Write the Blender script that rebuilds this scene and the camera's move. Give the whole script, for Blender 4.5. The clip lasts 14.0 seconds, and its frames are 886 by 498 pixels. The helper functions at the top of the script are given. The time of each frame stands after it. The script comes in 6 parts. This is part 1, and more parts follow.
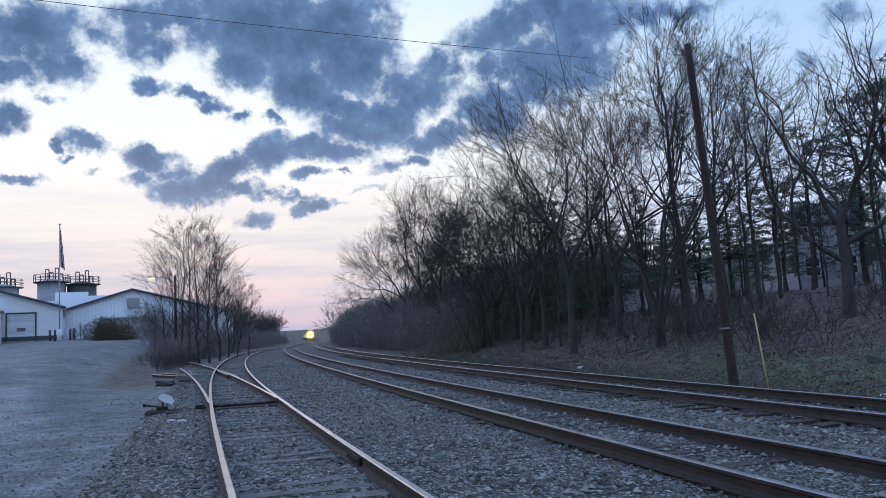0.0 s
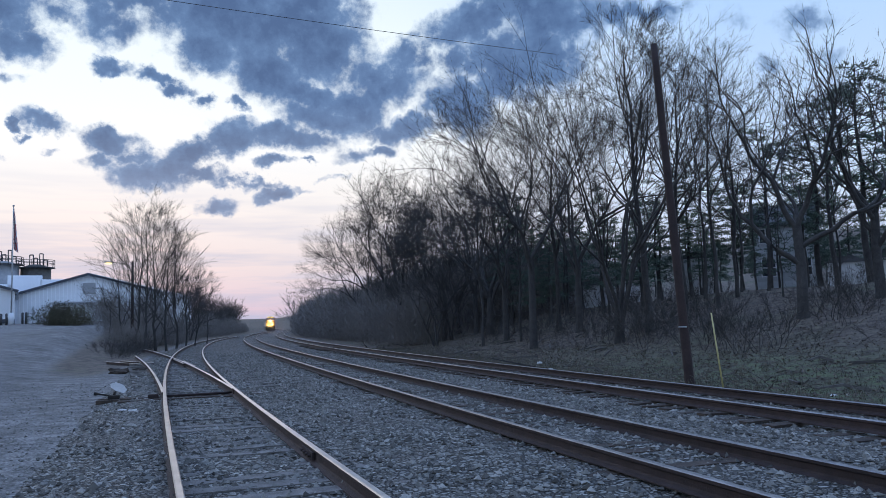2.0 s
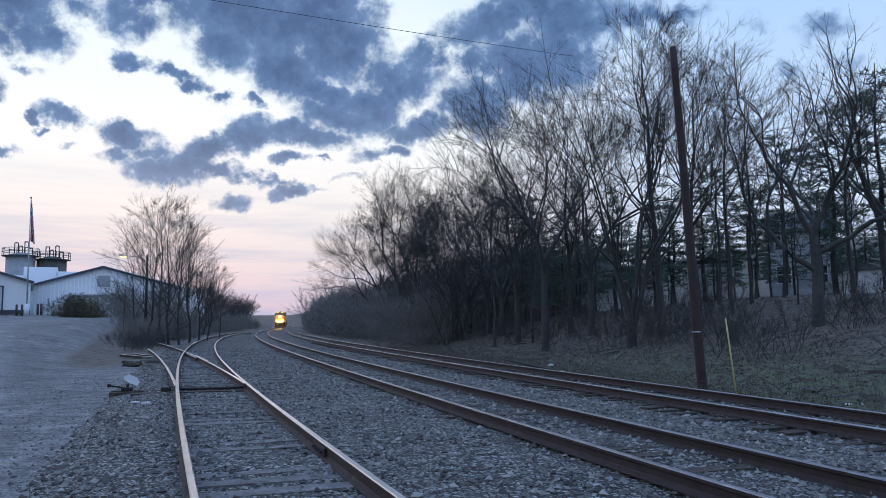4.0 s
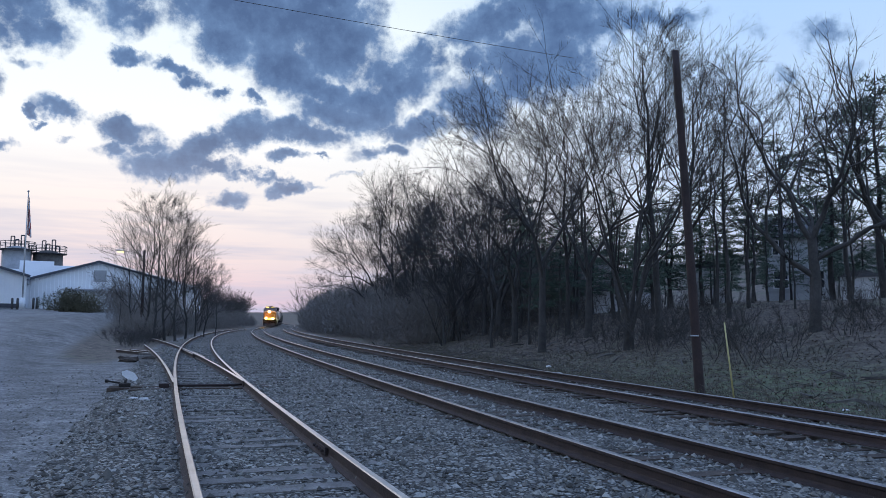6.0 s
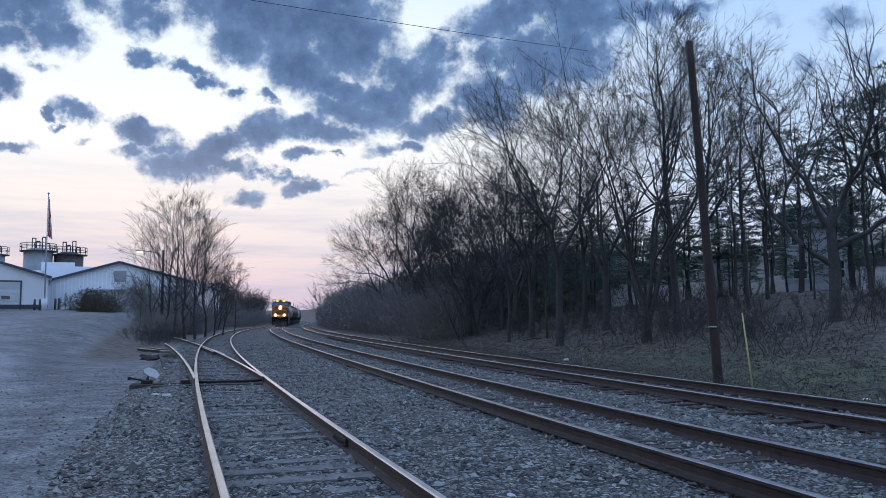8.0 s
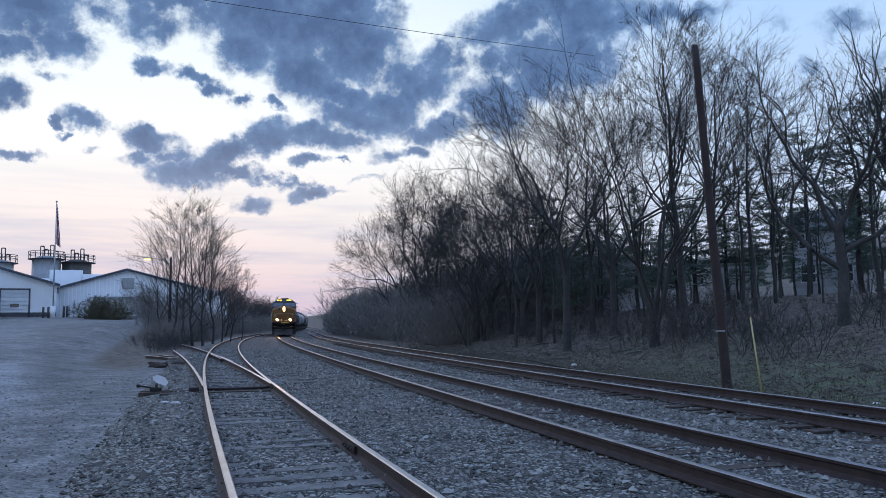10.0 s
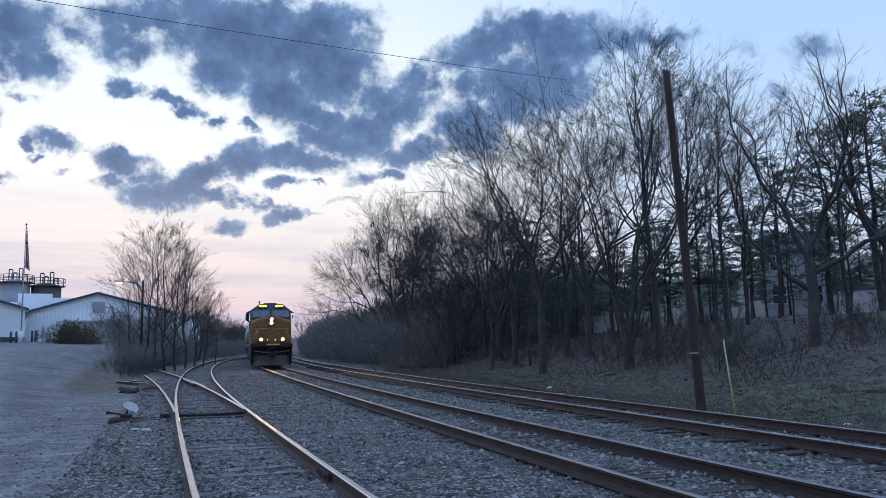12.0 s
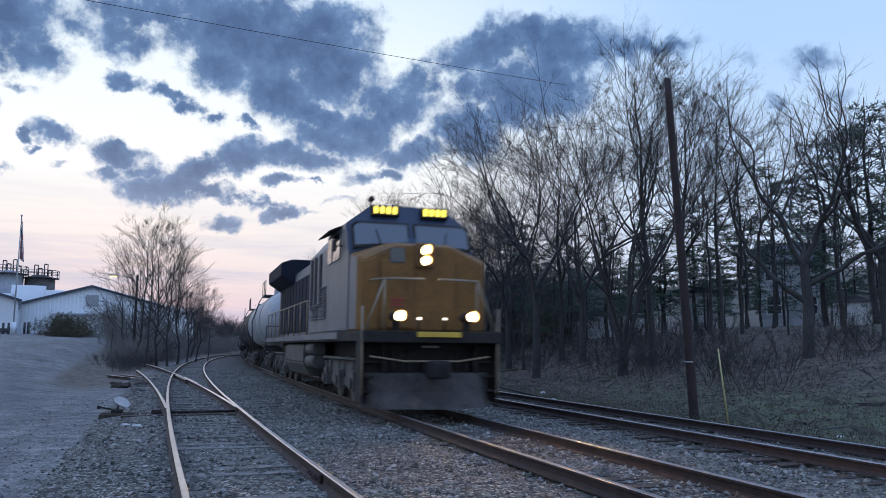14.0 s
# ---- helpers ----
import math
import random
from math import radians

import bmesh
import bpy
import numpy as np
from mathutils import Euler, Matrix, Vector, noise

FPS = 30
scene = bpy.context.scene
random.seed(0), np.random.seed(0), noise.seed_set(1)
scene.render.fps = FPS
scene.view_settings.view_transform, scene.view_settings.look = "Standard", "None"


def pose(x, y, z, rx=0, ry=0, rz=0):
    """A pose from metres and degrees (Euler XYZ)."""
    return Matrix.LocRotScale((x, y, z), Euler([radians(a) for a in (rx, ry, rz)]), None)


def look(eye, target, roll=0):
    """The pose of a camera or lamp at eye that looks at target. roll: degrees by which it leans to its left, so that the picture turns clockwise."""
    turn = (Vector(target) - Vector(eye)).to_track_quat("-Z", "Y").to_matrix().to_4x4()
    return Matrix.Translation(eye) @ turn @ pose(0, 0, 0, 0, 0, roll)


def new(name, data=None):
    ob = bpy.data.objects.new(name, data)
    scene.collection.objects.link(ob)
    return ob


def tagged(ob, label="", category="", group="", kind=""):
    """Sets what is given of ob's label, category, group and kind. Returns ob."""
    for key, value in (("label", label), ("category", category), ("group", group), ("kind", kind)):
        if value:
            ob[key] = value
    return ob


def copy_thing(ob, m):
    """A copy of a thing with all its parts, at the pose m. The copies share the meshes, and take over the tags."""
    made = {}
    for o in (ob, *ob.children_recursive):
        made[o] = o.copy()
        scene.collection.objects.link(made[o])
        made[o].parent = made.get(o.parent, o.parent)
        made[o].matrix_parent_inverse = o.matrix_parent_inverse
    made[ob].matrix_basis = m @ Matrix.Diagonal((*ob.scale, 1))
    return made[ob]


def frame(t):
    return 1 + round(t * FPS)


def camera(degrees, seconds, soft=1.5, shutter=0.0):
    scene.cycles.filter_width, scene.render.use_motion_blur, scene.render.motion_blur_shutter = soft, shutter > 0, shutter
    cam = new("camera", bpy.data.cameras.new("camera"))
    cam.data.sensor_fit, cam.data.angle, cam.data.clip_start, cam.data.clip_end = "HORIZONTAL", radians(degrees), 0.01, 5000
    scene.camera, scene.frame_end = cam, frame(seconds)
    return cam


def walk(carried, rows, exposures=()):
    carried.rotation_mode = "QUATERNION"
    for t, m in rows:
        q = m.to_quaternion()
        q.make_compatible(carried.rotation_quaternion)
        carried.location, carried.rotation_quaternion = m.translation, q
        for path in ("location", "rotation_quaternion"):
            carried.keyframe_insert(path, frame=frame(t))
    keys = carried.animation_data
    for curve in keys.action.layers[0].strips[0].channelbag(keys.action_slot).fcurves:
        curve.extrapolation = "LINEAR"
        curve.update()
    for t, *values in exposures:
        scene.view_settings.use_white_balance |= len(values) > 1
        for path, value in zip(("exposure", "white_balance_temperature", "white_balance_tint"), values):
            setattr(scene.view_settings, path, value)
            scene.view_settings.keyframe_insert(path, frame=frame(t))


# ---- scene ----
# ---------------------------------------------------------------- camera
EYE = (0.0, 0.0, 1.578)
cam = camera(58.99, 14.0, soft=0.8, shutter=0.4)
TURNS = (
    # seconds, yaw, pitch, roll, and the sway of the eye in metres
    (0.0, 0.000, 6.000, 2.837, 0.000, 0.000, 0.000),
    (0.5, -0.702, 4.966, 1.836, -0.014, -0.017, -0.009),
    (1.0, -3.274, 3.754, 1.899, 0.010, 0.007, 0.010),
    (1.5, -3.431, 4.456, 2.068, 0.021, 0.077, 0.010),
    (2.0, -2.779, 5.317, 1.664, 0.040, 0.100, 0.031),
    (2.5, -2.547, 5.456, 1.501, 0.031, 0.116, 0.032),
    (3.0, -2.131, 5.385, 1.315, 0.019, 0.110, 0.015),
    (5.5, -2.315, 5.348, -0.472, -0.041, 0.133, 0.021),
    (6.0, -2.280, 5.332, -0.407, -0.078, 0.128, 0.024),
    (6.5, -2.115, 5.196, -0.043, -0.065, 0.098, 0.039),
    (7.0, -1.905, 5.093, 0.219, -0.080, 0.085, 0.010),
    (7.5, -1.495, 5.079, 0.402, -0.090, 0.040, -0.018),
    (8.0, -1.005, 5.024, 0.329, -0.069, 0.043, -0.016),
    (8.5, -0.602, 5.012, 0.190, -0.069, 0.015, -0.015),
    (11.0, -0.859, 6.241, 1.170, -0.089, 0.039, 0.020),
    (11.5, -1.668, 6.774, 1.075, -0.085, 0.050, 0.028),
    (12.0, -2.263, 7.022, 0.940, -0.076, 0.018, 0.026),
    (12.5, -2.419, 6.547, 0.720, -0.110, 0.025, 0.002),
    (13.0, -2.443, 5.884, 1.218, -0.085, 0.038, 0.036),
    (13.5, -2.860, 7.064, -0.032, -0.099, 0.054, 0.031),
    (14.0, -2.746, 7.152, -0.461, -0.100, 0.074, 0.044))
walk(cam, [(t, pose(EYE[0] + dx, EYE[1] + dy, EYE[2] + dz, 90 + pitch, roll, yaw)) for t, yaw, pitch, roll, dx, dy, dz in TURNS])


# ---------------------------------------------------------------- sky and light
def lin(r, g, b):
    """Linear colour of an 8-bit display colour."""
    return tuple(((c / 255) / 12.92 if c < 10 else ((c / 255 + 0.055) / 1.055) ** 2.4) for c in (r, g, b)) + (1.0,)


class Nodes:
    """A short way to write node trees."""

    def __init__(self, tree):
        self.tree = tree
        tree.nodes.clear()

    def add(self, kind, ins=None, **props):
        n = self.tree.nodes.new(kind)
        for k, v in props.items():
            setattr(n, k, v)
        for k, v in (ins or {}).items():
            if isinstance(v, bpy.types.NodeSocket):
                self.tree.links.new(v, n.inputs[k])
            else:
                n.inputs[k].default_value = v
        return n

    def math(self, op, a, b=0.0, clamp=False):
        return self.add("ShaderNodeMath", {0: a, 1: b}, operation=op, use_clamp=clamp).outputs[0]

    def ramp(self, fac, stops, interp="LINEAR"):
        n = self.add("ShaderNodeValToRGB", {0: fac})
        n.color_ramp.interpolation = interp
        els = n.color_ramp.elements
        while len(els) < len(stops):
            els.new(0.5)
        for e, (p, c) in zip(els, stops):
            e.position, e.color = p, c
        return n.outputs[0]

    def mix(self, fac, a, b, blend="MIX"):
        n = self.add("ShaderNodeMix", data_type="RGBA", blend_type=blend)
        for i, v in ((0, fac), (6, a), (7, b)):
            if isinstance(v, bpy.types.NodeSocket):
                self.tree.links.new(v, n.inputs[i])
            else:
                n.inputs[i].default_value = v
        return n.outputs[2]

    def noise(self, vec, scale, detail=4.0, rough=0.55, out="Fac", warp=0.0):
        n = self.add("ShaderNodeTexNoise", {"Scale": scale, "Detail": detail, "Roughness": rough, "Distortion": warp})
        if vec is not None:
            self.tree.links.new(vec, n.inputs["Vector"])
        return n.outputs[out]


# clouds as soft ellipses: azimuth, elevation, half width, half height (degrees), tilt, cover
CLOUD_BANK_HIGH = (
    (-12.1, 21.9, 8.0, 3.1, -8, 1),
    (-18.9, 22.4, 5.1, 1.5, 3, 0.85),
    (-9.4, 18.1, 4.0, 2.1, -25, 1),
    (-13.8, 19.5, 2.4, 1.7, -19, 1),
    (-6.0, 19.6, 3.6, 2.9, -1, 1),
    (-6.2, 22.9, 3.6, 1.5, -1, 1),
    (-1.2, 17.3, 3.6, 2.2, 17, 0.9),
    (0.6, 19.0, 2.3, 1.4, 17, 0.85),
    (-5.3, 14.7, 3.6, 1.3, -7, 0.95),
    (0.1, 14.1, 4.0, 1.0, 5, 0.9),
    (4.5, 16.0, 2.9, 2.2, 6, 0.95),
    (8.4, 18.5, 5.4, 2.9, 9, 0.95),
    (6.1, 21.6, 4.0, 1.4, 15, 1),
    (12.4, 21.4, 5.2, 1.7, 2, 0.95),
    (17.6, 21.4, 3.5, 0.8, -9, 0.8),
    (-2.9, 12.4, 1.9, 0.5, 6, 0.7),
)
CLOUD_BANK_LOW = (
    (-8.7, 13.5, 3.9, 1.0, -4, 1),
    (-12.4, 13.1, 2.8, 1.1, 20, 1),
    (-14.8, 12.1, 1.8, 0.9, 20, 1),
    (-17.3, 10.7, 3.1, 1.0, 3, 1),
    (-20.3, 12.7, 1.8, 0.9, -7, 1),
    (-20.9, 11.3, 1.3, 0.7, 11, 0.95),
    (-18.8, 11.7, 1.7, 0.7, 1, 0.8),
    (-14.4, 10.7, 2.4, 0.5, -0, 0.8),
    (-11.6, 10.2, 3.0, 0.4, -6, 0.8),
    (-9.2, 9.5, 1.3, 0.5, 4, 1),
    (-13.1, 8.7, 1.4, 0.6, 7, 0.9),
    (-9.4, 11.5, 1.3, 0.4, -1, 0.9),
    (-6.7, 11.7, 0.7, 0.2, -1, 0.7),
    (-5.3, 10.6, 1.9, 0.3, 6, 0.55),
    (-1.4, 12.5, 1.3, 0.4, 7, 0.75),
    (-7.6, 9.8, 1.2, 0.3, -2, 0.6),
)
CLOUD_BANK_WEST = (
    (-27.5, 20.7, 3.3, 1.9, 16, 0.95),
    (-28.7, 18.1, 2.2, 1.2, 6, 0.9),
    (-25.5, 18.6, 2.2, 1.2, -5, 0.85),
    (-29.0, 15.1, 1.1, 1.1, 5, 0.9),
    (-26.7, 16.4, 1.5, 0.5, -0, 0.55),
    (-24.2, 13.6, 1.6, 0.6, -5, 0.9),
    (-26.0, 13.3, 0.4, 0.3, 3, 0.95),
    (-25.4, 12.7, 0.4, 0.3, 3, 0.9),
    (-28.3, 11.1, 1.4, 0.4, -0, 0.9),
    (-20.0, 17.7, 1.2, 0.6, -5, 0.95),
    (-17.2, 17.1, 1.6, 0.5, -10, 0.9),
    (-16.0, 16.4, 1.3, 0.5, 2, 0.85),
    (-14.1, 15.7, 0.7, 0.5, 1, 0.85),
    (-11.5, 15.6, 0.8, 0.5, -10, 0.8),
    (-20.6, 20.5, 2.3, 1.5, -6, 0.8),
    (-23.3, 20.6, 2.2, 0.9, 5, 0.65),
    (-23.9, 11.9, 1.1, 0.2, 2, 0.4),
)
CLOUD_BANK_EAST = (
    (23.8, 20.0, 2.2, 0.9, -11, 0.4),
    (24.0, 18.1, 1.3, 0.6, -10, 0.42),
    (28.7, 18.8, 2.5, 1.0, 2, 0.58),
    (26.1, 16.5, 1.9, 0.5, -11, 0.5),
    (30.0, 16.4, 1.6, 0.8, -12, 0.48),
    (10.5, 19.3, 3.5, 2.3, 4, 1.0),
    (10.3, 22.2, 4.5, 1.5, -7, 1.0),
    (4.2, 19.2, 1.7, 1.2, 16, 0.9),
    (-7.6, 21.5, 4.7, 2.6, -1, 1.0),
    (-6.9, 16.5, 3.4, 1.1, -21, 1.0),
    (-3.2, 15.4, 2.5, 1.6, -2, 1.0),
)

world = bpy.data.worlds.new("dusk_sky")
scene.world = world
world.use_nodes = True
w = Nodes(world.node_tree)
way = w.add("ShaderNodeTexCoord").outputs["Generated"]
sep = w.add("ShaderNodeSeparateXYZ", {0: way})
az = w.math("MULTIPLY", w.math("ARCTAN2", sep.outputs[0], sep.outputs[1]), 57.2958)
el = w.math("MULTIPLY", w.math("ARCSINE", sep.outputs[2]), 57.2958)
place = w.add("ShaderNodeCombineXYZ", {0: az, 1: el, 2: 0.0}).outputs[0]
height = w.math("DIVIDE", el, 60.0, clamp=True)
west = w.ramp(height, (
    (0.0, lin(176, 180, 210)), (0.03, lin(200, 196, 217)), (0.075, lin(224, 217, 224)), (0.14, lin(240, 236, 237)),
    (0.22, lin(246, 250, 253)), (0.33, lin(238, 249, 255)), (0.5, lin(200, 226, 255)), (0.68, (0.46, 0.72, 1.36, 1)), (1.0, (0.45, 0.71, 1.36, 1))))
east = w.ramp(height, (
    (0.0, lin(186, 196, 220)), (0.15, lin(202, 222, 248)), (0.35, lin(178, 211, 252)), (0.5, lin(172, 206, 252)),
    (0.68, (0.46, 0.72, 1.36, 1)), (1.0, (0.45, 0.71, 1.36, 1))))
side = w.add("ShaderNodeMapRange", {0: az, 1: -2.0, 2: 24.0}, interpolation_type="SMOOTHSTEP").outputs[0]
behind = w.add("ShaderNodeMapRange", {0: w.math("ABSOLUTE", w.math("ADD", az, 12.0)), 1: 30.0, 2: 120.0}, interpolation_type="SMOOTHSTEP").outputs[0]
air = w.mix(w.math("MAXIMUM", side, behind), west, east)
nishita = w.add("ShaderNodeTexSky", sky_type="NISHITA", sun_disc=False, sun_elevation=radians(1.0), sun_rotation=radians(-20.0))
air = w.mix(1.0, air, w.mix(0.012, (0, 0, 0, 1), nishita.outputs[0]), "ADD")
n1 = w.noise(place, 0.11, 6.0, 0.6, "Color")
n2 = w.noise(place, 0.42, 5.0, 0.6, "Color")
bend = w.add("ShaderNodeVectorMath", {0: n1, 1: (0.5, 0.5, 0.5)}, operation="SUBTRACT").outputs[0]
bend = w.add("ShaderNodeVectorMath", {0: bend, "Scale": 1.9}, operation="SCALE").outputs[0]
bend2 = w.add("ShaderNodeVectorMath", {0: n2, 1: (0.5, 0.5, 0.5)}, operation="SUBTRACT").outputs[0]
bend2 = w.add("ShaderNodeVectorMath", {0: bend2, "Scale": 2.0}, operation="SCALE").outputs[0]
bent = w.add("ShaderNodeVectorMath", {0: place, 1: bend}, operation="ADD").outputs[0]
bent = w.add("ShaderNodeVectorMath", {0: bent, 1: bend2}, operation="ADD").outputs[0]
n3 = w.noise(place, 1.25, 4.0, 0.6, "Color")
bend3 = w.add("ShaderNodeVectorMath", {0: n3, 1: (0.5, 0.5, 0.5)}, operation="SUBTRACT").outputs[0]
bend3 = w.add("ShaderNodeVectorMath", {0: bend3, "Scale": 1.2}, operation="SCALE").outputs[0]
bent = w.add("ShaderNodeVectorMath", {0: bent, 1: bend3}, operation="ADD").outputs[0]
# past the view the cover goes on as plain broken cloud
far = w.add("ShaderNodeMapRange", {0: w.math("MAXIMUM", w.math("MULTIPLY", w.math("ABSOLUTE", az), 0.75), el), 1: 28.0, 2: 42.0}).outputs[0]
wide = w.add("ShaderNodeMapRange", {0: w.noise(way, 3.2, 5.0, 0.6), 1: 0.50, 2: 0.72}).outputs[0]
cover = w.math("MULTIPLY", w.math("MULTIPLY", far, wide), 0.7)
for a, e, ra, re, tilt, most in (*CLOUD_BANK_HIGH, *CLOUD_BANK_WEST, *CLOUD_BANK_LOW, *CLOUD_BANK_EAST):
    m = w.add("ShaderNodeMapping", {0: bent, "Location": (a, e, 0), "Rotation": (0, 0, radians(tilt)), "Scale": (ra * 1.08, re * 1.08, 1.0)}, vector_type="TEXTURE")
    r = w.add("ShaderNodeVectorMath", {0: m.outputs[0]}, operation="LENGTH").outputs["Value"]
    cover = w.math("MAXIMUM", cover, w.add("ShaderNodeMapRange", {0: r, 1: 1.7, 2: 0.3, 4: most}).outputs[0])
grain = w.noise(place, 0.55, 7.0, 0.62)
cover = w.math("ADD", cover, w.math("MULTIPLY", w.math("SUBTRACT", grain, 0.5), 1.0))
thick = w.add("ShaderNodeMapRange", {0: cover, 1: 0.25, 2: 0.74}, interpolation_type="SMOOTHSTEP").outputs[0]
body = w.ramp(w.math("ADD", w.math("MULTIPLY", cover, 0.55), w.math("MULTIPLY", w.noise(place, 0.3, 6.0, 0.62), 0.62)), (
    (0.30, lin(176, 201, 234)), (0.50, lin(128, 160, 203)), (0.70, lin(92, 124, 170)), (0.92, lin(68, 97, 143))))
low = w.add("ShaderNodeMapRange", {0: el, 1: 2.0, 2: 16.0}).outputs[0]
sky = w.mix(w.math("MULTIPLY", thick, w.math("ADD", 0.72, w.math("MULTIPLY", low, 0.24))), air, body)
streak = w.add("ShaderNodeMapping", {0: place, "Scale": (0.05, 0.55, 1.0)})
sk = w.add("ShaderNodeMapRange", {0: w.noise(streak.outputs[0], 1.0, 4.0, 0.6), 1: 0.44, 2: 0.64}).outputs[0]
band = w.add("ShaderNodeMapRange", {0: el, 1: 12.0, 2: 3.0}).outputs[0]
sky = w.mix(w.math("MULTIPLY", w.math("MULTIPLY", sk, band), 0.7), sky, lin(178, 188, 216))
ground_glow = w.add("ShaderNodeMapRange", {0: el, 1: -2.0, 2: 0.0}).outputs[0]
sky = w.mix(ground_glow, lin(70, 72, 80), sky)
w.add("ShaderNodeOutputWorld", {0: w.add("ShaderNodeBackground", {0: sky, 1: 1.05}).outputs[0]})

sun = new("sun", bpy.data.lights.new("sun", "SUN"))
sun.data.energy, sun.data.angle, sun.data.color = 0.12, radians(25), (1.0, 0.82, 0.72)
sun.matrix_world = look((-34, 94, 12), (0, 0, 0))


# ---------------------------------------------------------------- materials
def material(name, dark, light, rough=0.85, scale=4.0, bump=0.3, metal=0.0, fine=None, third=None, spec=0.5, bump_dist=0.02):
    """Two noise scales between two colours, with relief; third: (colour, amount) of patches."""
    m = bpy.data.materials.new(name)
    m.use_nodes = True
    n = Nodes(m.node_tree)
    co = n.add("ShaderNodeTexCoord").outputs["Object"]
    rnd = n.add("ShaderNodeObjectInfo").outputs["Random"]
    big = n.noise(co, scale, 4.0, 0.6)
    small = n.noise(co, fine or scale * 9, 3.0, 0.6)
    fac = n.math("ADD", n.math("MULTIPLY", big, 0.9), n.math("MULTIPLY", small, 0.6))
    fac = n.add("ShaderNodeMapRange", {0: fac, 1: 0.5, 2: 1.0}).outputs[0]
    col = n.mix(fac, (*dark, 1), (*light, 1))
    if third:
        p = n.add("ShaderNodeMapRange", {0: n.noise(co, scale * 0.37, 5.0, 0.62), 1: 0.64 - third[1] * 0.3, 2: 0.72 - third[1] * 0.3}).outputs[0]
        col = n.mix(n.math("MULTIPLY", p, 0.85), col, (*third[0], 1))
    tone = n.math("ADD", 0.86, n.math("MULTIPLY", rnd, 0.28))
    col = n.mix(1.0, col, n.add("ShaderNodeCombineColor", {0: tone, 1: tone, 2: tone}).outputs[0], "MULTIPLY")
    rg = n.math("ADD", rough - 0.1, n.math("MULTIPLY", small, 0.2))
    b = n.add("ShaderNodeBump", {"Strength": bump, "Distance": bump_dist, "Height": n.math("ADD", small, n.math("MULTIPLY", big, 0.6))})
    s = n.add("ShaderNodeBsdfPrincipled", {"Base Color": col, "Roughness": rg, "Metallic": metal, "Normal": b.outputs[0], "Specular IOR Level": spec})
    n.add("ShaderNodeOutputMaterial", {0: s.outputs[0]})
    return m


def glow(name, colour, strength):
    m = bpy.data.materials.new(name)
    m.use_nodes = True
    n = Nodes(m.node_tree)
    n.add("ShaderNodeOutputMaterial", {0: n.add("ShaderNodeEmission", {0: (*colour, 1), 1: strength}).outputs[0]})
    return m


def glass(name, tint, rough=0.05):
    m = bpy.data.materials.new(name)
    m.use_nodes = True
    n = Nodes(m.node_tree)
    s = n.add("ShaderNodeBsdfPrincipled", {"Base Color": (*tint, 1), "Roughness": rough, "Specular IOR Level": 0.9})
    n.add("ShaderNodeOutputMaterial", {0: s.outputs[0]})
    return m


def ballast_material():
    """Crushed grey stone: cells with their own tone, shade painted dark in the gaps between them."""
    m = bpy.data.materials.new("ballast")
    m.use_nodes = True
    n = Nodes(m.node_tree)
    co = n.add("ShaderNodeTexCoord").outputs["Object"]
    cell = n.add("ShaderNodeTexVoronoi", {"Vector": co, "Scale": 17.0, "Randomness": 1.0})
    edge = n.add("ShaderNodeTexVoronoi", {"Vector": co, "Scale": 17.0}, feature="DISTANCE_TO_EDGE")
    tone = n.add("ShaderNodeSeparateColor", {0: cell.outputs["Color"]}).outputs[0]
    big = n.noise(co, 0.5, 4.0, 0.6)
    col = n.mix(tone, (0.055, 0.054, 0.050, 1), (0.35, 0.34, 0.305, 1))
    col = n.mix(n.math("MULTIPLY", n.add("ShaderNodeMapRange", {0: big, 1: 0.45, 2: 0.7}).outputs[0], 0.6), col, (0.20, 0.175, 0.155, 1))
    mott = n.add("ShaderNodeMapRange", {0: n.noise(co, 7.0, 3.0, 0.7), 1: 0.35, 2: 0.65, 3: 0.62, 4: 1.3}).outputs[0]
    col = n.mix(1.0, col, n.add("ShaderNodeCombineColor", {0: mott, 1: mott, 2: mott}).outputs[0], "MULTIPLY")
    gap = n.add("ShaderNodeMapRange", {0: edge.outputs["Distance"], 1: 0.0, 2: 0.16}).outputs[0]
    # shade between the stones goes into the colour as near-black
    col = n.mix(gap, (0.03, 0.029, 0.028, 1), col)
    hgt = n.math("ADD", n.math("MULTIPLY", gap, 0.7), n.math("MULTIPLY", tone, 0.6))
    b = n.add("ShaderNodeBump", {"Strength": 1.0, "Distance": 0.05, "Height": hgt})
    s = n.add("ShaderNodeBsdfPrincipled", {"Base Color": col, "Roughness": 0.82, "Normal": b.outputs[0], "Specular IOR Level": 0.35})
    n.add("ShaderNodeOutputMaterial", {0: s.outputs[0]})
    return m


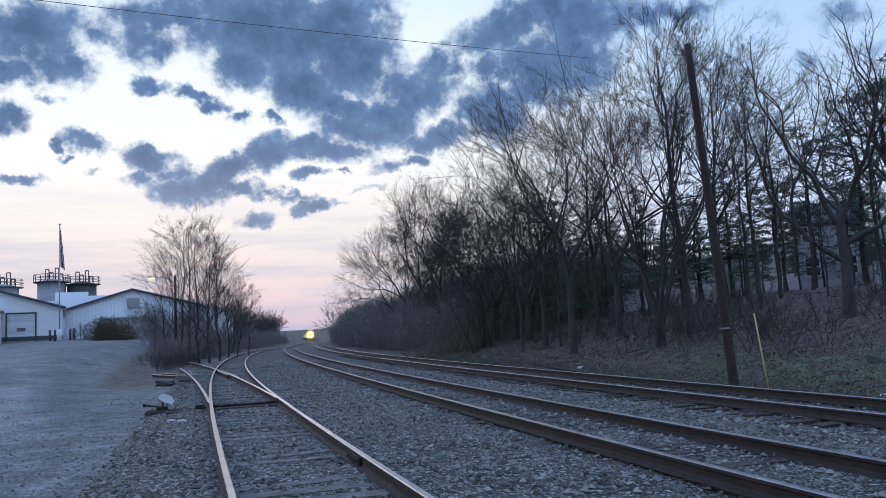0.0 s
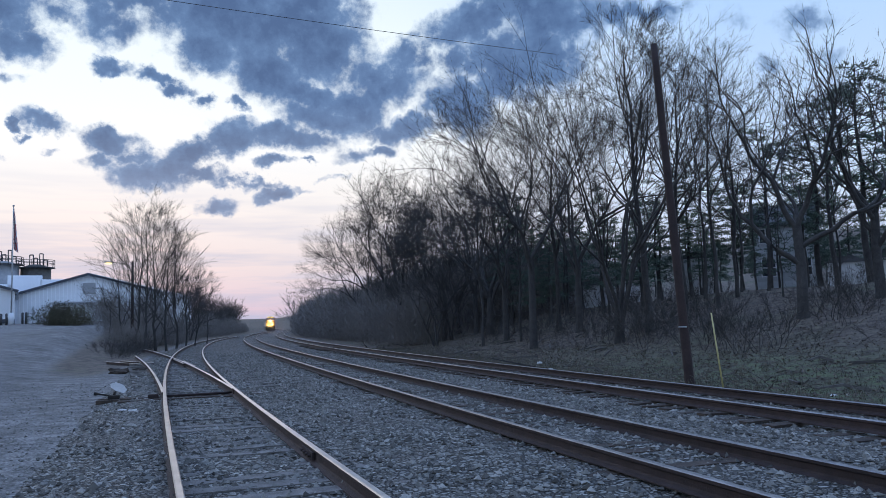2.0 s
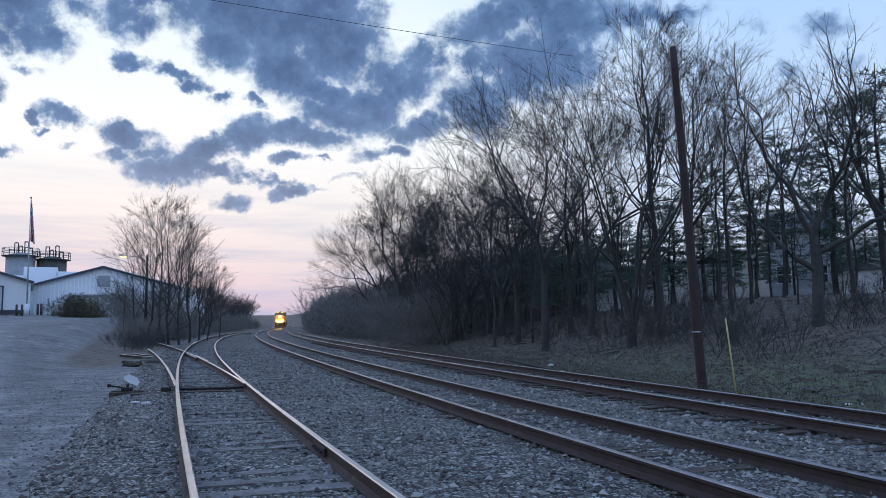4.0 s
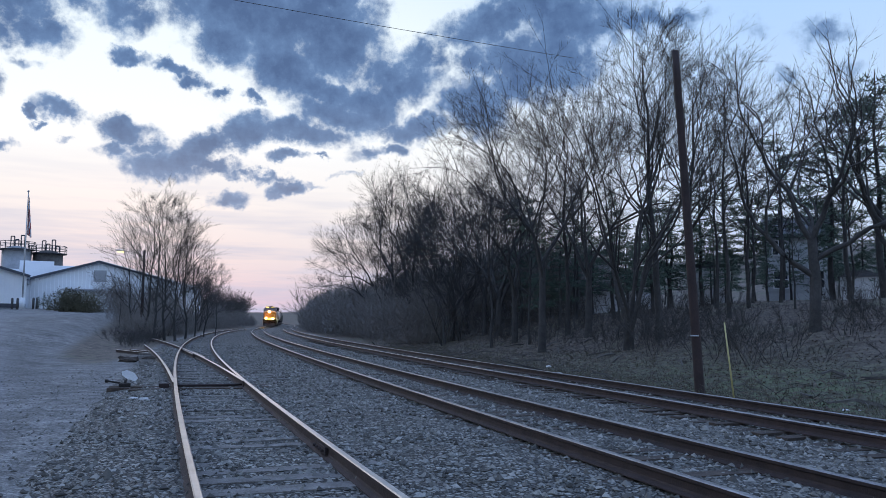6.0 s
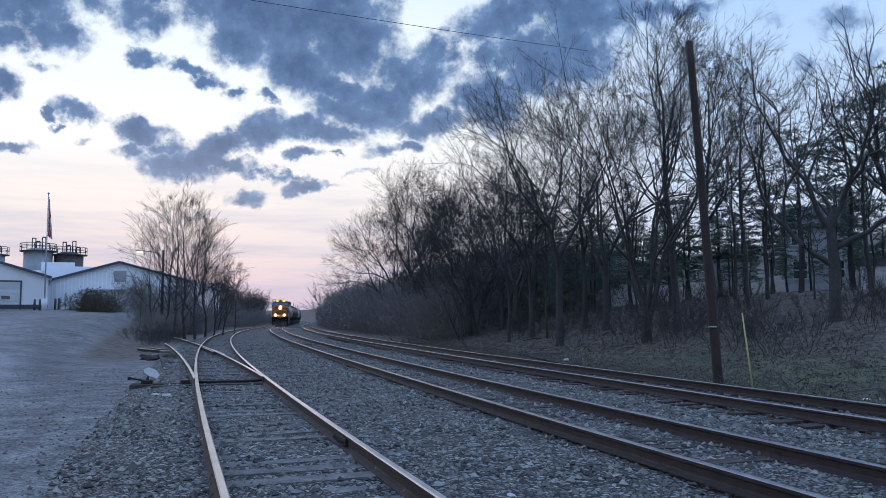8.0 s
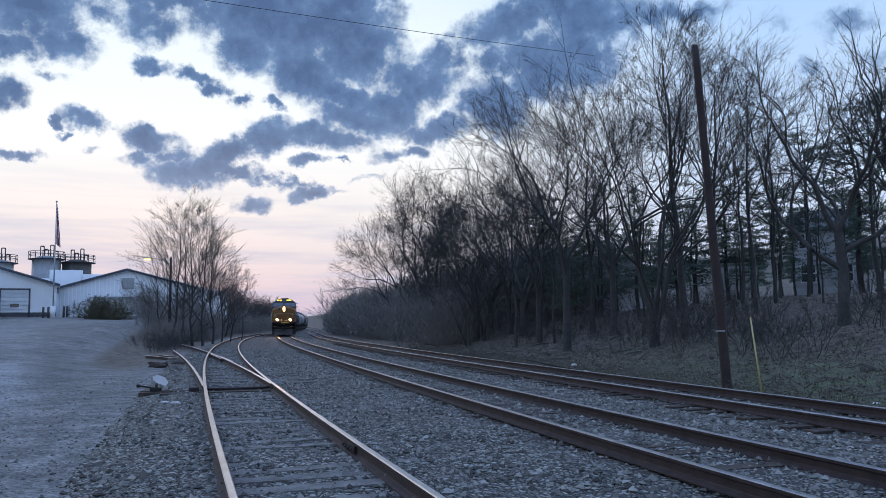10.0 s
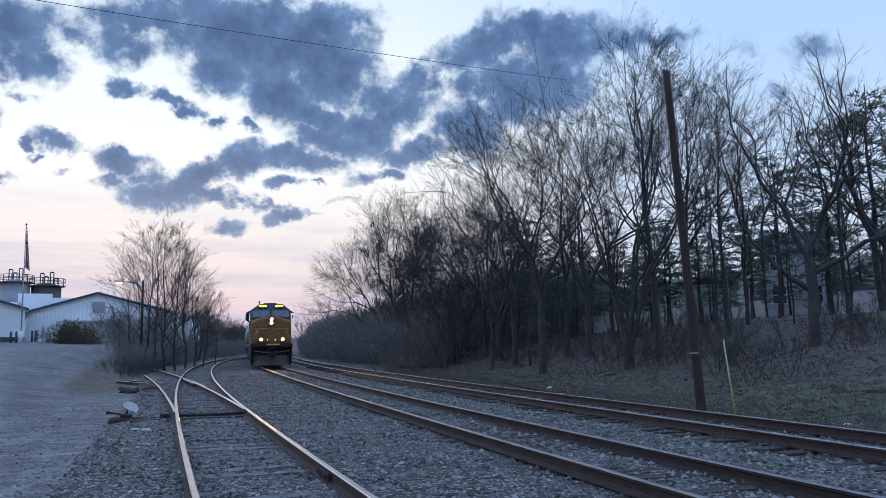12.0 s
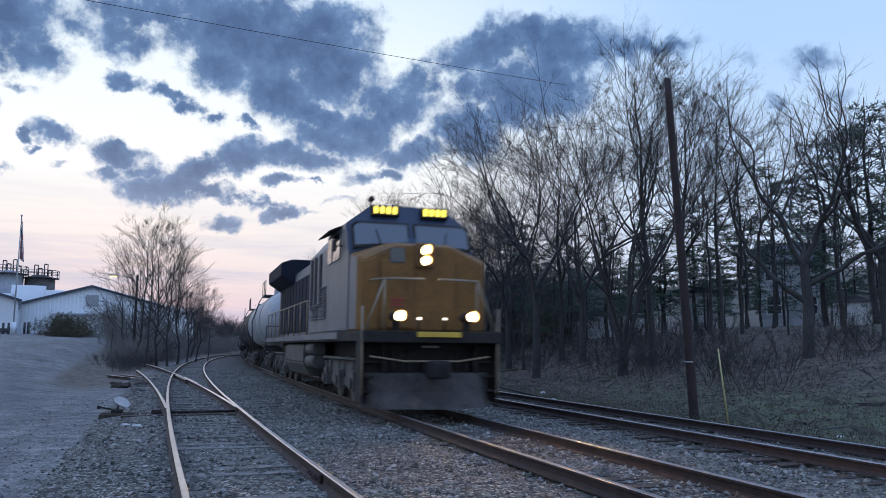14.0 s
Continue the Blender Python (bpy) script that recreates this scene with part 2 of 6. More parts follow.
def stone_material():
    m = bpy.data.materials.new("loose_stone")
    m.use_nodes = True
    n = Nodes(m.node_tree)
    rnd = n.add("ShaderNodeNewGeometry").outputs["Random Per Island"]
    co = n.add("ShaderNodeTexCoord").outputs["Object"]
    col = n.ramp(rnd, ((0.0, (0.040, 0.039, 0.036, 1)), (0.4, (0.13, 0.126, 0.114, 1)), (0.8, (0.28, 0.272, 0.245, 1)), (1.0, (0.44, 0.425, 0.39, 1))))
    col = n.mix(n.math("MULTIPLY", n.noise(co, 60.0), 0.5), col, (0.09, 0.075, 0.06, 1))
    b = n.add("ShaderNodeBump", {"Strength": 0.5, "Distance": 0.01, "Height": n.noise(co, 90.0)})
    s = n.add("ShaderNodeBsdfPrincipled", {"Base Color": col, "Roughness": 0.8, "Normal": b.outputs[0], "Specular IOR Level": 0.35})
    n.add("ShaderNodeOutputMaterial", {0: s.outputs[0]})
    return m


def ground_material():
    """Grey gravel lot, brown leaf litter and grass, by place along the line."""
    m = bpy.data.materials.new("earth_and_gravel")
    m.use_nodes = True
    n = Nodes(m.node_tree)
    co = n.add("ShaderNodeTexCoord").outputs["Object"]
    zone = n.add("ShaderNodeAttribute", attribute_name="zone")
    z = n.add("ShaderNodeSeparateColor", {0: zone.outputs["Color"]})
    big, mid, fine_ = n.noise(co, 0.22, 5.0, 0.6), n.noise(co, 2.1, 5.0, 0.62), n.noise(co, 26.0, 4.0, 0.65)
    spread = n.add("ShaderNodeMapRange", {0: n.math("ADD", mid, n.math("MULTIPLY", fine_, 1.0)), 1: 0.78, 2: 1.2}).outputs[0]
    gravel = n.mix(spread, (0.10, 0.094, 0.088, 1), (0.265, 0.252, 0.236, 1))
    road = n.mix(spread, (0.25, 0.245, 0.24, 1), (0.34, 0.335, 0.33, 1))
    worn = n.math("MULTIPLY", z.outputs[0], n.add("ShaderNodeMapRange", {0: mid, 1: 0.2, 2: 0.5, 3: 0.7}).outputs[0])
    lot = n.mix(worn, gravel, road)
    rut = n.math("MULTIPLY", zone.outputs["Alpha"], n.add("ShaderNodeMapRange", {0: mid, 1: 0.3, 2: 0.6, 3: 0.3, 4: 0.75}).outputs[0])
    lot = n.mix(rut, lot, (0.10, 0.097, 0.093, 1))
    cell = n.add("ShaderNodeTexVoronoi", {"Vector": co, "Scale": 24.0})
    chip = n.add("ShaderNodeMapRange", {0: n.add("ShaderNodeSeparateColor", {0: cell.outputs["Color"]}).outputs[0], 1: 0.0, 2: 1.0, 3: 0.6, 4: 1.4}).outputs[0]
    lot = n.mix(1.0, lot, n.add("ShaderNodeCombineColor", {0: chip, 1: chip, 2: chip}).outputs[0], "MULTIPLY")
    stain = n.add("ShaderNodeMapRange", {0: n.noise(co, 0.55, 5.0, 0.65), 1: 0.35, 2: 0.7, 3: 0.72, 4: 1.2}).outputs[0]
    lot = n.mix(1.0, lot, n.add("ShaderNodeCombineColor", {0: stain, 1: stain, 2: stain}).outputs[0], "MULTIPLY")
    litter = n.mix(spread, (0.044, 0.036, 0.030, 1), (0.20, 0.163, 0.132, 1))
    grass = n.mix(spread, (0.038, 0.050, 0.026, 1), (0.13, 0.155, 0.080, 1))
    green = n.add("ShaderNodeMapRange", {0: n.math("ADD", big, n.math("MULTIPLY", mid, 0.4)), 1: 0.72, 2: 0.96}).outputs[0]
    green = n.math("MAXIMUM", n.math("MULTIPLY", green, 0.7), n.math("MULTIPLY", z.outputs[2], n.add("ShaderNodeMapRange", {0: mid, 1: 0.3, 2: 0.6}).outputs[0]))
    wood = n.mix(green, litter, grass)
    edge = n.add("ShaderNodeMapRange", {0: n.math("ADD", z.outputs[1], n.math("MULTIPLY", n.math("SUBTRACT", mid, 0.5), 0.8)), 1: 0.35, 2: 0.65}).outputs[0]
    col = n.mix(edge, lot, wood)
    hgt = n.math("ADD", n.math("MULTIPLY", fine_, 0.5), mid)
    b = n.add("ShaderNodeBump", {"Strength": 0.7, "Distance": 0.06, "Height": hgt})
    s = n.add("ShaderNodeBsdfPrincipled", {"Base Color": col, "Roughness": 0.9, "Normal": b.outputs[0], "Specular IOR Level": 0.25})
    n.add("ShaderNodeOutputMaterial", {0: s.outputs[0]})
    return m


def leaf_material():
    m = bpy.data.materials.new("dead_leaves")
    m.use_nodes = True
    n = Nodes(m.node_tree)
    col = n.ramp(n.add("ShaderNodeNewGeometry").outputs["Random Per Island"], ((0.0, (0.05, 0.038, 0.029, 1)), (0.5, (0.095, 0.07, 0.052, 1)), (0.85, (0.14, 0.105, 0.075, 1)), (1.0, (0.22, 0.18, 0.14, 1))))
    s = n.add("ShaderNodeBsdfPrincipled", {"Base Color": col, "Roughness": 0.85, "Specular IOR Level": 0.3})
    n.add("ShaderNodeOutputMaterial", {0: s.outputs[0]})
    return m


DEADLEAF = leaf_material()
BALLAST, STONE, EARTH = ballast_material(), stone_material(), ground_material()
RUST = material("rusty_rail_steel", (0.025, 0.017, 0.016), (0.062, 0.039, 0.036), 0.75, 6.0, 0.4, 0.25)
POLISHED = material("worn_rail_top", (0.30, 0.29, 0.29), (0.50, 0.49, 0.48), 0.34, 3.0, 0.1, 0.9)
DULL_TOP = material("dull_rail_top", (0.20, 0.185, 0.185), (0.40, 0.385, 0.385), 0.36, 3.0, 0.2, 0.8)
TIE = material("weathered_tie_timber", (0.06, 0.052, 0.046), (0.22, 0.205, 0.19), 0.9, 5.0, 0.6)
DARK_TIE = material("creosoted_tie_timber", (0.02, 0.016, 0.013), (0.085, 0.06, 0.045), 0.9, 5.0, 0.6)
BARK = material("grey_brown_bark", (0.028, 0.026, 0.025), (0.074, 0.069, 0.066), 0.95, 3.0, 0.7)
BARK_PALE = material("pale_grey_bark", (0.06, 0.054, 0.048), (0.18, 0.165, 0.15), 0.95, 3.0, 0.7)
TWIG = material("brown_twigs", (0.028, 0.026, 0.025), (0.088, 0.080, 0.075), 0.95, 2.0, 0.3)
DRYBRUSH = material("dry_grey_brown_brush", (0.10, 0.091, 0.083), (0.25, 0.225, 0.205), 0.95, 0.6, 0.3)
NEEDLE = material("dark_pine_needles", (0.066, 0.102, 0.080), (0.125, 0.172, 0.132), 0.85, 1.2, 0.3)
DRYGRASS = material("dry_grass", (0.04, 0.04, 0.026), (0.14, 0.13, 0.09), 0.9, 1.0, 0.2)
POLEWOOD = material("brown_treated_pole", (0.015, 0.009, 0.0085), (0.044, 0.026, 0.023), 0.85, 2.0, 0.6)
WHITE = material("white_metal_siding", (0.76, 0.79, 0.83), (0.86, 0.88, 0.90), 0.5, 0.5, 0.15)
ROOF = material("pale_metal_roof", (0.42, 0.46, 0.52), (0.60, 0.63, 0.68), 0.45, 0.4, 0.1)
TRIM = material("dark_blue_trim", (0.03, 0.035, 0.05), (0.06, 0.07, 0.09), 0.5, 2.0, 0.1)
DARKSTEEL = material("dark_plant_steel", (0.02, 0.02, 0.022), (0.07, 0.065, 0.065), 0.6, 2.0, 0.2)
GREYSTEEL = material("grey_tank_steel", (0.26, 0.27, 0.285), (0.44, 0.45, 0.465), 0.5, 1.0, 0.2)
GALV = material("galvanised_steel", (0.30, 0.31, 0.32), (0.48, 0.49, 0.50), 0.45, 3.0, 0.1, 0.6)
PANE = glass("window_glass", (0.03, 0.035, 0.045))
YELLOW = material("dirty_yellow_orange_paint", (0.17, 0.078, 0.020), (0.29, 0.138, 0.034), 0.6, 1.2, 0.1, third=((0.12, 0.062, 0.024), 0.25), spec=0.35)
NAVY = material("dark_blue_paint", (0.018, 0.028, 0.055), (0.035, 0.05, 0.09), 0.4, 1.0, 0.08)
LIGHTGREY = material("light_grey_paint", (0.10, 0.10, 0.106), (0.20, 0.198, 0.204), 0.55, 1.0, 0.1, third=((0.075, 0.068, 0.062), 0.2))
BLACK = material("sooty_black_steel", (0.014, 0.012, 0.012), (0.046, 0.040, 0.037), 0.8, 2.0, 0.2, spec=0.25)
HOODBLUE = material("sooty_dark_blue_paint", (0.008, 0.011, 0.020), (0.022, 0.028, 0.045), 0.8, 1.0, 0.1, spec=0.2)
LAMP = glow("headlamp_glass", (1.0, 0.50, 0.13), 1900.0)
BOARD = glow("lit_board", (1.0, 0.82, 0.12), 2.2)
TANKGREY = material("dusty_grey_tank_paint", (0.26, 0.265, 0.28), (0.42, 0.425, 0.44), 0.45, 0.6, 0.08)
TANKBLACK = material("sooty_black_tank_paint", (0.018, 0.018, 0.02), (0.05, 0.05, 0.052), 0.45, 0.6, 0.08)
WARMGREY = material("dusty_undercarriage_grey", (0.05, 0.046, 0.042), (0.13, 0.12, 0.11), 0.7, 2.0, 0.2)
CABGLASS = glass("tinted_cab_glass", (0.09, 0.10, 0.11), 0.15)
# the nose yellow with shade put into its colour, for seams and headlight housing
DARKYELLOW = material("shaded_yellow_paint", (0.13, 0.06, 0.018), (0.2, 0.1, 0.03), 0.55, 1.5, 0.1)
BRIGHTYELLOW = material("bright_yellow_paint", (0.6, 0.36, 0.04), (0.75, 0.48, 0.06), 0.5, 2.0, 0.1)
REDPAINT = material("red_notice_paint", (0.35, 0.04, 0.03), (0.45, 0.06, 0.05), 0.5, 4.0, 0.05)
RAILPAINT = material("worn_handrail_paint", (0.20, 0.15, 0.09), (0.36, 0.28, 0.19), 0.5, 3.0, 0.1)
PLOUGH = material("dull_plough_steel", (0.030, 0.026, 0.025), (0.085, 0.074, 0.068), 0.9, 2.0, 0.2, third=((0.11, 0.085, 0.065), 0.2))
MARKER = glow("pale_step_light", (1.0, 0.9, 0.75), 3.0)
OLIVE = material("olive_brown_foliage", (0.036, 0.034, 0.019), (0.10, 0.088, 0.048), 0.9, 1.5, 0.2)


# ---------------------------------------------------------------- the plan of the line
RT = 0.25          # rail top of the middle track
STEP = 0.5
ARC = np.arange(-40.0, 640.0, STEP)


def centre_line(x0, heading, bend, change, eases=()):
    """Plan of a track: start, heading (degrees right of ahead), curvature and its change; eases: (from, curvature added)."""
    h = radians(heading) + bend * ARC + 0.5 * change * ARC * ARC
    for start, more in eases:
        h = h + np.where(ARC > start, more * (ARC - start), 0.0)
    x, y = np.cumsum(np.sin(h)) * STEP, np.cumsum(np.cos(h)) * STEP
    i = int(np.argmin(abs(ARC)))
    return x - x[i] + x0, y - y[i], h


MAIN = centre_line(5.223, -16.417, 0.832e-3, 0.131e-5, ((110.0, -0.30e-3), (190.0, -1.18e-3)))
SIDING = centre_line(1.181, -18.442, 1.434e-3, 0.211e-5)
SPACING, DROP = 4.626, 0.108     # third track: to the right of the middle one, a little lower


def on(line, s, u=0.0):
    """Place and heading at arc length s, u metres to the right of a track's centre line."""
    x, y, h = (np.interp(s, ARC, a) for a in line)
    return x + u * np.cos(h), y - u * np.sin(h), h


def across(x, y):
    """Arc length and distance to the right of the middle track, for places (arrays)."""
    x, y = np.asarray(x, float), np.asarray(y, float)
    s = np.clip(y / 0.97, -39, 620)
    for _ in range(5):
        px, py, h = on(MAIN, s)
        s = np.clip(s + (x - px) * np.sin(h) + (y - py) * np.cos(h), -39.5, 638)
    px, py, h = on(MAIN, s)
    return s, (x - px) * np.cos(h) - (y - py) * np.sin(h)


def smooth(a, b, v):
    t = np.clip((v - a) / (b - a), 0, 1)
    return t * t * (3 - 2 * t)


def waves(x, y):
    return 0.5 * np.sin(x * 0.31 + 1.3 * np.sin(y * 0.17)) + 0.3 * np.sin(y * 0.53 + x * 0.21) + 0.2 * np.sin(x * 1.3 + y * 0.9)


def ground_z(x, y):
    """Height of the ground: gravel lot rising to the west, low line side, wooded bank to the east."""
    x, y = np.asarray(x, float), np.asarray(y, float)
    s, u = across(x, y)
    lot = 0.0356 * np.clip(np.clip(y, 0, 95) - 13, 0, None) * smooth(-8.5, -15.0, u) * 1.0
    lot = lot + smooth(-7.5, -10, u) * 0.10 * waves(x, y) * smooth(10, 40, y)
    berm = 1.0 * smooth(-8.6, -12.5, u) * smooth(-34, -24, u) * smooth(56, 74, s) * (1 - smooth(230, 300, s))
    lot = np.maximum(lot, berm + 0.15 * waves(x, y) * (berm > 0.3))
    bank = np.interp(u, (6.6, 8.5, 11, 15, 19, 26, 34, 46, 70, 110, 220), (0.0, -0.32, -0.30, 0.30, 1.45, 2.7, 3.2, 3.6, 6.5, 11.5, 17.0))
    bank = bank + smooth(9, 16, u) * 0.16 * waves(x, y)
    bank = bank + 6.0 * smooth(70, 140, s) * smooth(17, 42, u) * (1 - smooth(190, 250, s))
    far = smooth(900, 2100, np.hypot(x, y)) * 20.0
    trench = 0.3 * smooth(-6.2, -5.2, u) * (1 - smooth(5.6, 6.4, u))
    return lot + bank - 0.03 + far - trench


# ---------------------------------------------------------------- building helpers
def mesh_of(name, bm, *mats):
    me = bpy.data.meshes.new(name)
    bm.to_mesh(me)
    bm.free()
    for m in mats:
        me.materials.append(m)
    return me


def part(name, bm, mat, parent=None, label="", at=None):
    """Link a bmesh as one mesh object, as a part of parent if there is one."""
    ob = new(name, mesh_of(name, bm, *(mat if isinstance(mat, tuple) else (mat,))))
    if parent:
        ob.parent = parent
    if label:
        ob["label"] = label
    if at is not None:
        ob.matrix_basis = at
    return ob


def thing(name, label, category, m=None, group="", kind=""):
    ob = new(name)
    ob.empty_display_size = 0.2
    if m is not None:
        ob.matrix_basis = m
    return tagged(ob, label, category, group, kind)


def box(bm, size, at=(0, 0, 0), turn=(0, 0, 0), bevel=0.0, mat=0):
    """A box with its centre at a place, with bevelled edges if wanted."""
    m = pose(*at, *turn) @ Matrix.Diagonal((*size, 1))
    vs = bmesh.ops.create_cube(bm, size=1.0, matrix=m)["verts"]
    faces = {f for v in vs for f in v.link_faces}
    for f in faces:
        f.material_index = mat
    if bevel:
        es = list({e for v in vs for e in v.link_edges})
        bmesh.ops.bevel(bm, geom=es, offset=bevel, segments=2, affect="EDGES", profile=0.7)
    return bm


def rod(bm, a, b, r1, r2=None, sides=8, mat=0, caps=True):
    """A round bar from a to b."""
    a, b = Vector(a), Vector(b)
    d = b - a
    m = Matrix.Translation((a + b) / 2) @ d.to_track_quat("Z", "Y").to_matrix().to_4x4()
    vs = bmesh.ops.create_cone(bm, cap_ends=caps, segments=sides, radius1=r1, radius2=r1 if r2 is None else r2, depth=d.length, matrix=m)["verts"]
    for f in {f for v in vs for f in v.link_faces}:
        f.material_index = mat
        f.smooth = sides > 5 and len(f.verts) == 4
    return bm


def pipe(bm, pts, r, sides=6, mat=0):
    for a, b in zip(pts[:-1], pts[1:]):
        rod(bm, a, b, r, sides=sides, mat=mat)
    return bm


def prism(bm, outline, y0, y1, mat=0, axis="y"):
    """An outline of (x, z) pushed from y0 to y1 (axis x: outline of (y, z))."""
    def put(p, d):
        return (p[0], d, p[1]) if axis == "y" else (d, p[0], p[1])
    a = [bm.verts.new(put(p, y0)) for p in outline]
    b = [bm.verts.new(put(p, y1)) for p in outline]
    fs = [bm.faces.new(a), bm.faces.new(b[::-1])]
    for i in range(len(a)):
        j = (i + 1) % len(a)
        fs.append(bm.faces.new((a[i], b[i], b[j], a[j])))
    for f in fs:
        f.material_index = mat
    bmesh.ops.recalc_face_normals(bm, faces=fs)
    return bm


def raw_mesh(name, verts, faces, mats, index=None, smooth_faces=False):
    me = bpy.data.meshes.new(name)
    me.from_pydata(verts, [], faces)
    for m in mats:
        me.materials.append(m)
    if index is not None:
        me.polygons.foreach_set("material_index", index)
    if smooth_faces:
        me.polygons.foreach_set("use_smooth", [True] * len(me.polygons))
    me.update()
    return me


# ---------------------------------------------------------------- ground
def axis_steps(limit, near, reach):
    """Distances from 0 to limit, near metres apart as far as reach and then ever wider."""
    out, d = [0.0], near
    while out[-1] < limit:
        if out[-1] > reach:
            d *= 1.12
        out.append(out[-1] + d)
    return np.array(out)


def build_ground():
    px, py = axis_steps(2400, 0.7, 45), axis_steps(2400, 0.8, 70)
    xs = np.concatenate([-px[:0:-1], px])
    ys = np.concatenate([-axis_steps(2400, 1.5, 12)[:0:-1], py])
    gx, gy = np.meshgrid(xs, ys)
    gz = ground_z(gx, gy)
    nx, ny = len(xs), len(ys)
    idx = np.arange(nx * ny).reshape(ny, nx)
    quads = np.stack([idx[:-1, :-1], idx[:-1, 1:], idx[1:, 1:], idx[1:, :-1]], -1).reshape(-1, 4)
    me = raw_mesh("ground", np.stack([gx, gy, gz], -1).reshape(-1, 3).tolist(), quads.tolist(), [EARTH], smooth_faces=True)
    s, u = across(gx, gy)
    west = smooth(-7.5, -9.5, u)
    # a tyre-worn curve across the lot, and pale hard standing beyond it
    off = gx - np.interp(gy, (5, 7.7, 10, 12, 17.5, 30, 60), (-3.0, -3.8, -4.6, -5.5, -8.2, -14.6, -30.0))
    tyres = west * (np.exp(-(off / 0.75) ** 2) + 0.6 * np.exp(-((off + 2.6) / 0.7) ** 2)) * (1 - smooth(30, 42, gy))
    road = west * (0.35 * smooth(0.4, -1.2, off) + 0.65 * smooth(-0.6, -1.5, off) * smooth(15, 16.5, gy) * (1 - smooth(27, 31, gy))) * (1 - smooth(60, 85, gy))
    lotedge = -8.4 - 0.07 * (gy - 10)
    wood = np.where(u > 0, smooth(7.0, 8.2, u), smooth(22, 38, gy) * smooth(lotedge - 1.5, lotedge + 1.0, u) * smooth(-6.5, -8.5, u))
    wood = np.maximum(wood, smooth(100, 140, np.hypot(gx, gy)))
    grassy = smooth(8.0, 9.0, u) * (1 - smooth(12, 18, u)) * (1 - smooth(20, 45, gy))
    layer = me.color_attributes.new("zone", "FLOAT_COLOR", "POINT")
    data = np.stack([road, wood, grassy, tyres], -1).reshape(-1)
    layer.data.foreach_set("color", data.astype(np.float32))
    tagged(new("ground", me), "grey gravel lot, leaf litter and rough grass", "ground", kind="structure")


build_ground()


def bed_profile(left):
    """Offsets and heights across the bed; left: where the siding runs."""
    return ((left - 3.0, -0.14), (left - 2.2, -0.03), (left - 1.6, 0.06), (left - 1.3, 0.098), (left - 0.86, 0.096), (left - 0.7, 0.07), (left, 0.074), (left + 0.7, 0.07),
            (left + 0.86, 0.098), (left + 1.5, 0.085), (left * 0.5 - 0.4, 0.05), (-1.3, 0.085), (-0.9, 0.065), (0, 0.062), (0.9, 0.065), (1.4, 0.075), (2.4, -0.01),
            (SPACING - 1.9, -0.04), (SPACING - 1.35, -0.085), (SPACING - 0.6, -0.08), (SPACING, -0.06), (SPACING + 1.5, -0.06), (SPACING + 2.1, -0.22), (SPACING + 3.4, -0.45))


def siding_offset(s):
    """How far the siding lies from the middle track (negative: to its left)."""
    if s > 130:
        return -2.0
    sx, sy, _ = on(SIDING, s)
    return min(float(across(sx, sy)[1]), -2.0)


def build_ballast():
    """One bed under the three tracks, from the siding's shoulder to the far ditch."""
    ss = np.concatenate([np.arange(-30, 40, 0.5), np.arange(40, 160, 2.0), np.arange(160, 560, 6.0)])
    rows = []
    for s in ss:
        prof = bed_profile(siding_offset(s))
        rows.append([(*on(MAIN, s, u)[:2], z + 0.010 * math.sin(s * 2.1 + i * 1.7)) for i, (u, z) in enumerate(prof)])
    k = len(rows[0])
    verts = [v for r in rows for v in r]
    faces = [(i * k + j, i * k + j + 1, (i + 1) * k + j + 1, (i + 1) * k + j) for i in range(len(rows) - 1) for j in range(k - 1)]
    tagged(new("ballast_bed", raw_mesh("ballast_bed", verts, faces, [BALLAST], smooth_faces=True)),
           "grey crushed stone ballast under the tracks", "ballast", kind="structure")


def scatter_stones(name, label, count, s0, s1, u0, u1, small, large, surface, power=1.6):
    """Loose angular stones, thinning out with distance, as one mesh."""
    r = np.random.RandomState(count)
    s = s0 + (s1 - s0) * r.rand(count) ** power
    u = u0 + (u1 - u0) * r.rand(count)
    x, y, _ = on(MAIN, s, u)
    z = surface(s, u, x, y)
    size = small + (large - small) * r.rand(count) ** 2.2
    shape = np.array([(1, 0, 0), (-1, 0, 0), (0, 1, 0), (0, -1, 0), (0, 0, 1), (0, 0, -1)], float)
    v = shape[None] * (0.65 + 0.7 * r.rand(count, 6, 1)) + r.uniform(-0.3, 0.3, (count, 6, 3))
    v[:, :, 2] *= 0.75
    a = r.rand(count) * 6.283
    c, d = np.cos(a)[:, None], np.sin(a)[:, None]
    vx, vy = v[:, :, 0] * c - v[:, :, 1] * d, v[:, :, 0] * d + v[:, :, 1] * c
    pts = np.stack([vx, vy, v[:, :, 2]], -1) * size[:, None, None] + np.stack([x, y, z + size * 0.15], -1)[:, None, :]
    tri = np.array([(0, 2, 4), (2, 1, 4), (1, 3, 4), (3, 0, 4), (2, 0, 5), (1, 2, 5), (3, 1, 5), (0, 3, 5)])
    faces = (tri[None] + 6 * np.arange(count)[:, None, None]).reshape(-1, 3)
    tagged(new(name, raw_mesh(name, pts.reshape(-1, 3).tolist(), faces.tolist(), [STONE])), label, "gravel", kind="stuff")


def bed_height(s, u, x, y):
    out = np.empty_like(s)
    for i in range(len(s)):
        prof = bed_profile(siding_offset(s[i]))
        out[i] = np.interp(u[i], [p[0] for p in prof], [p[1] for p in prof])
    return out


def lot_height(s, u, x, y):
    return ground_z(x, y)


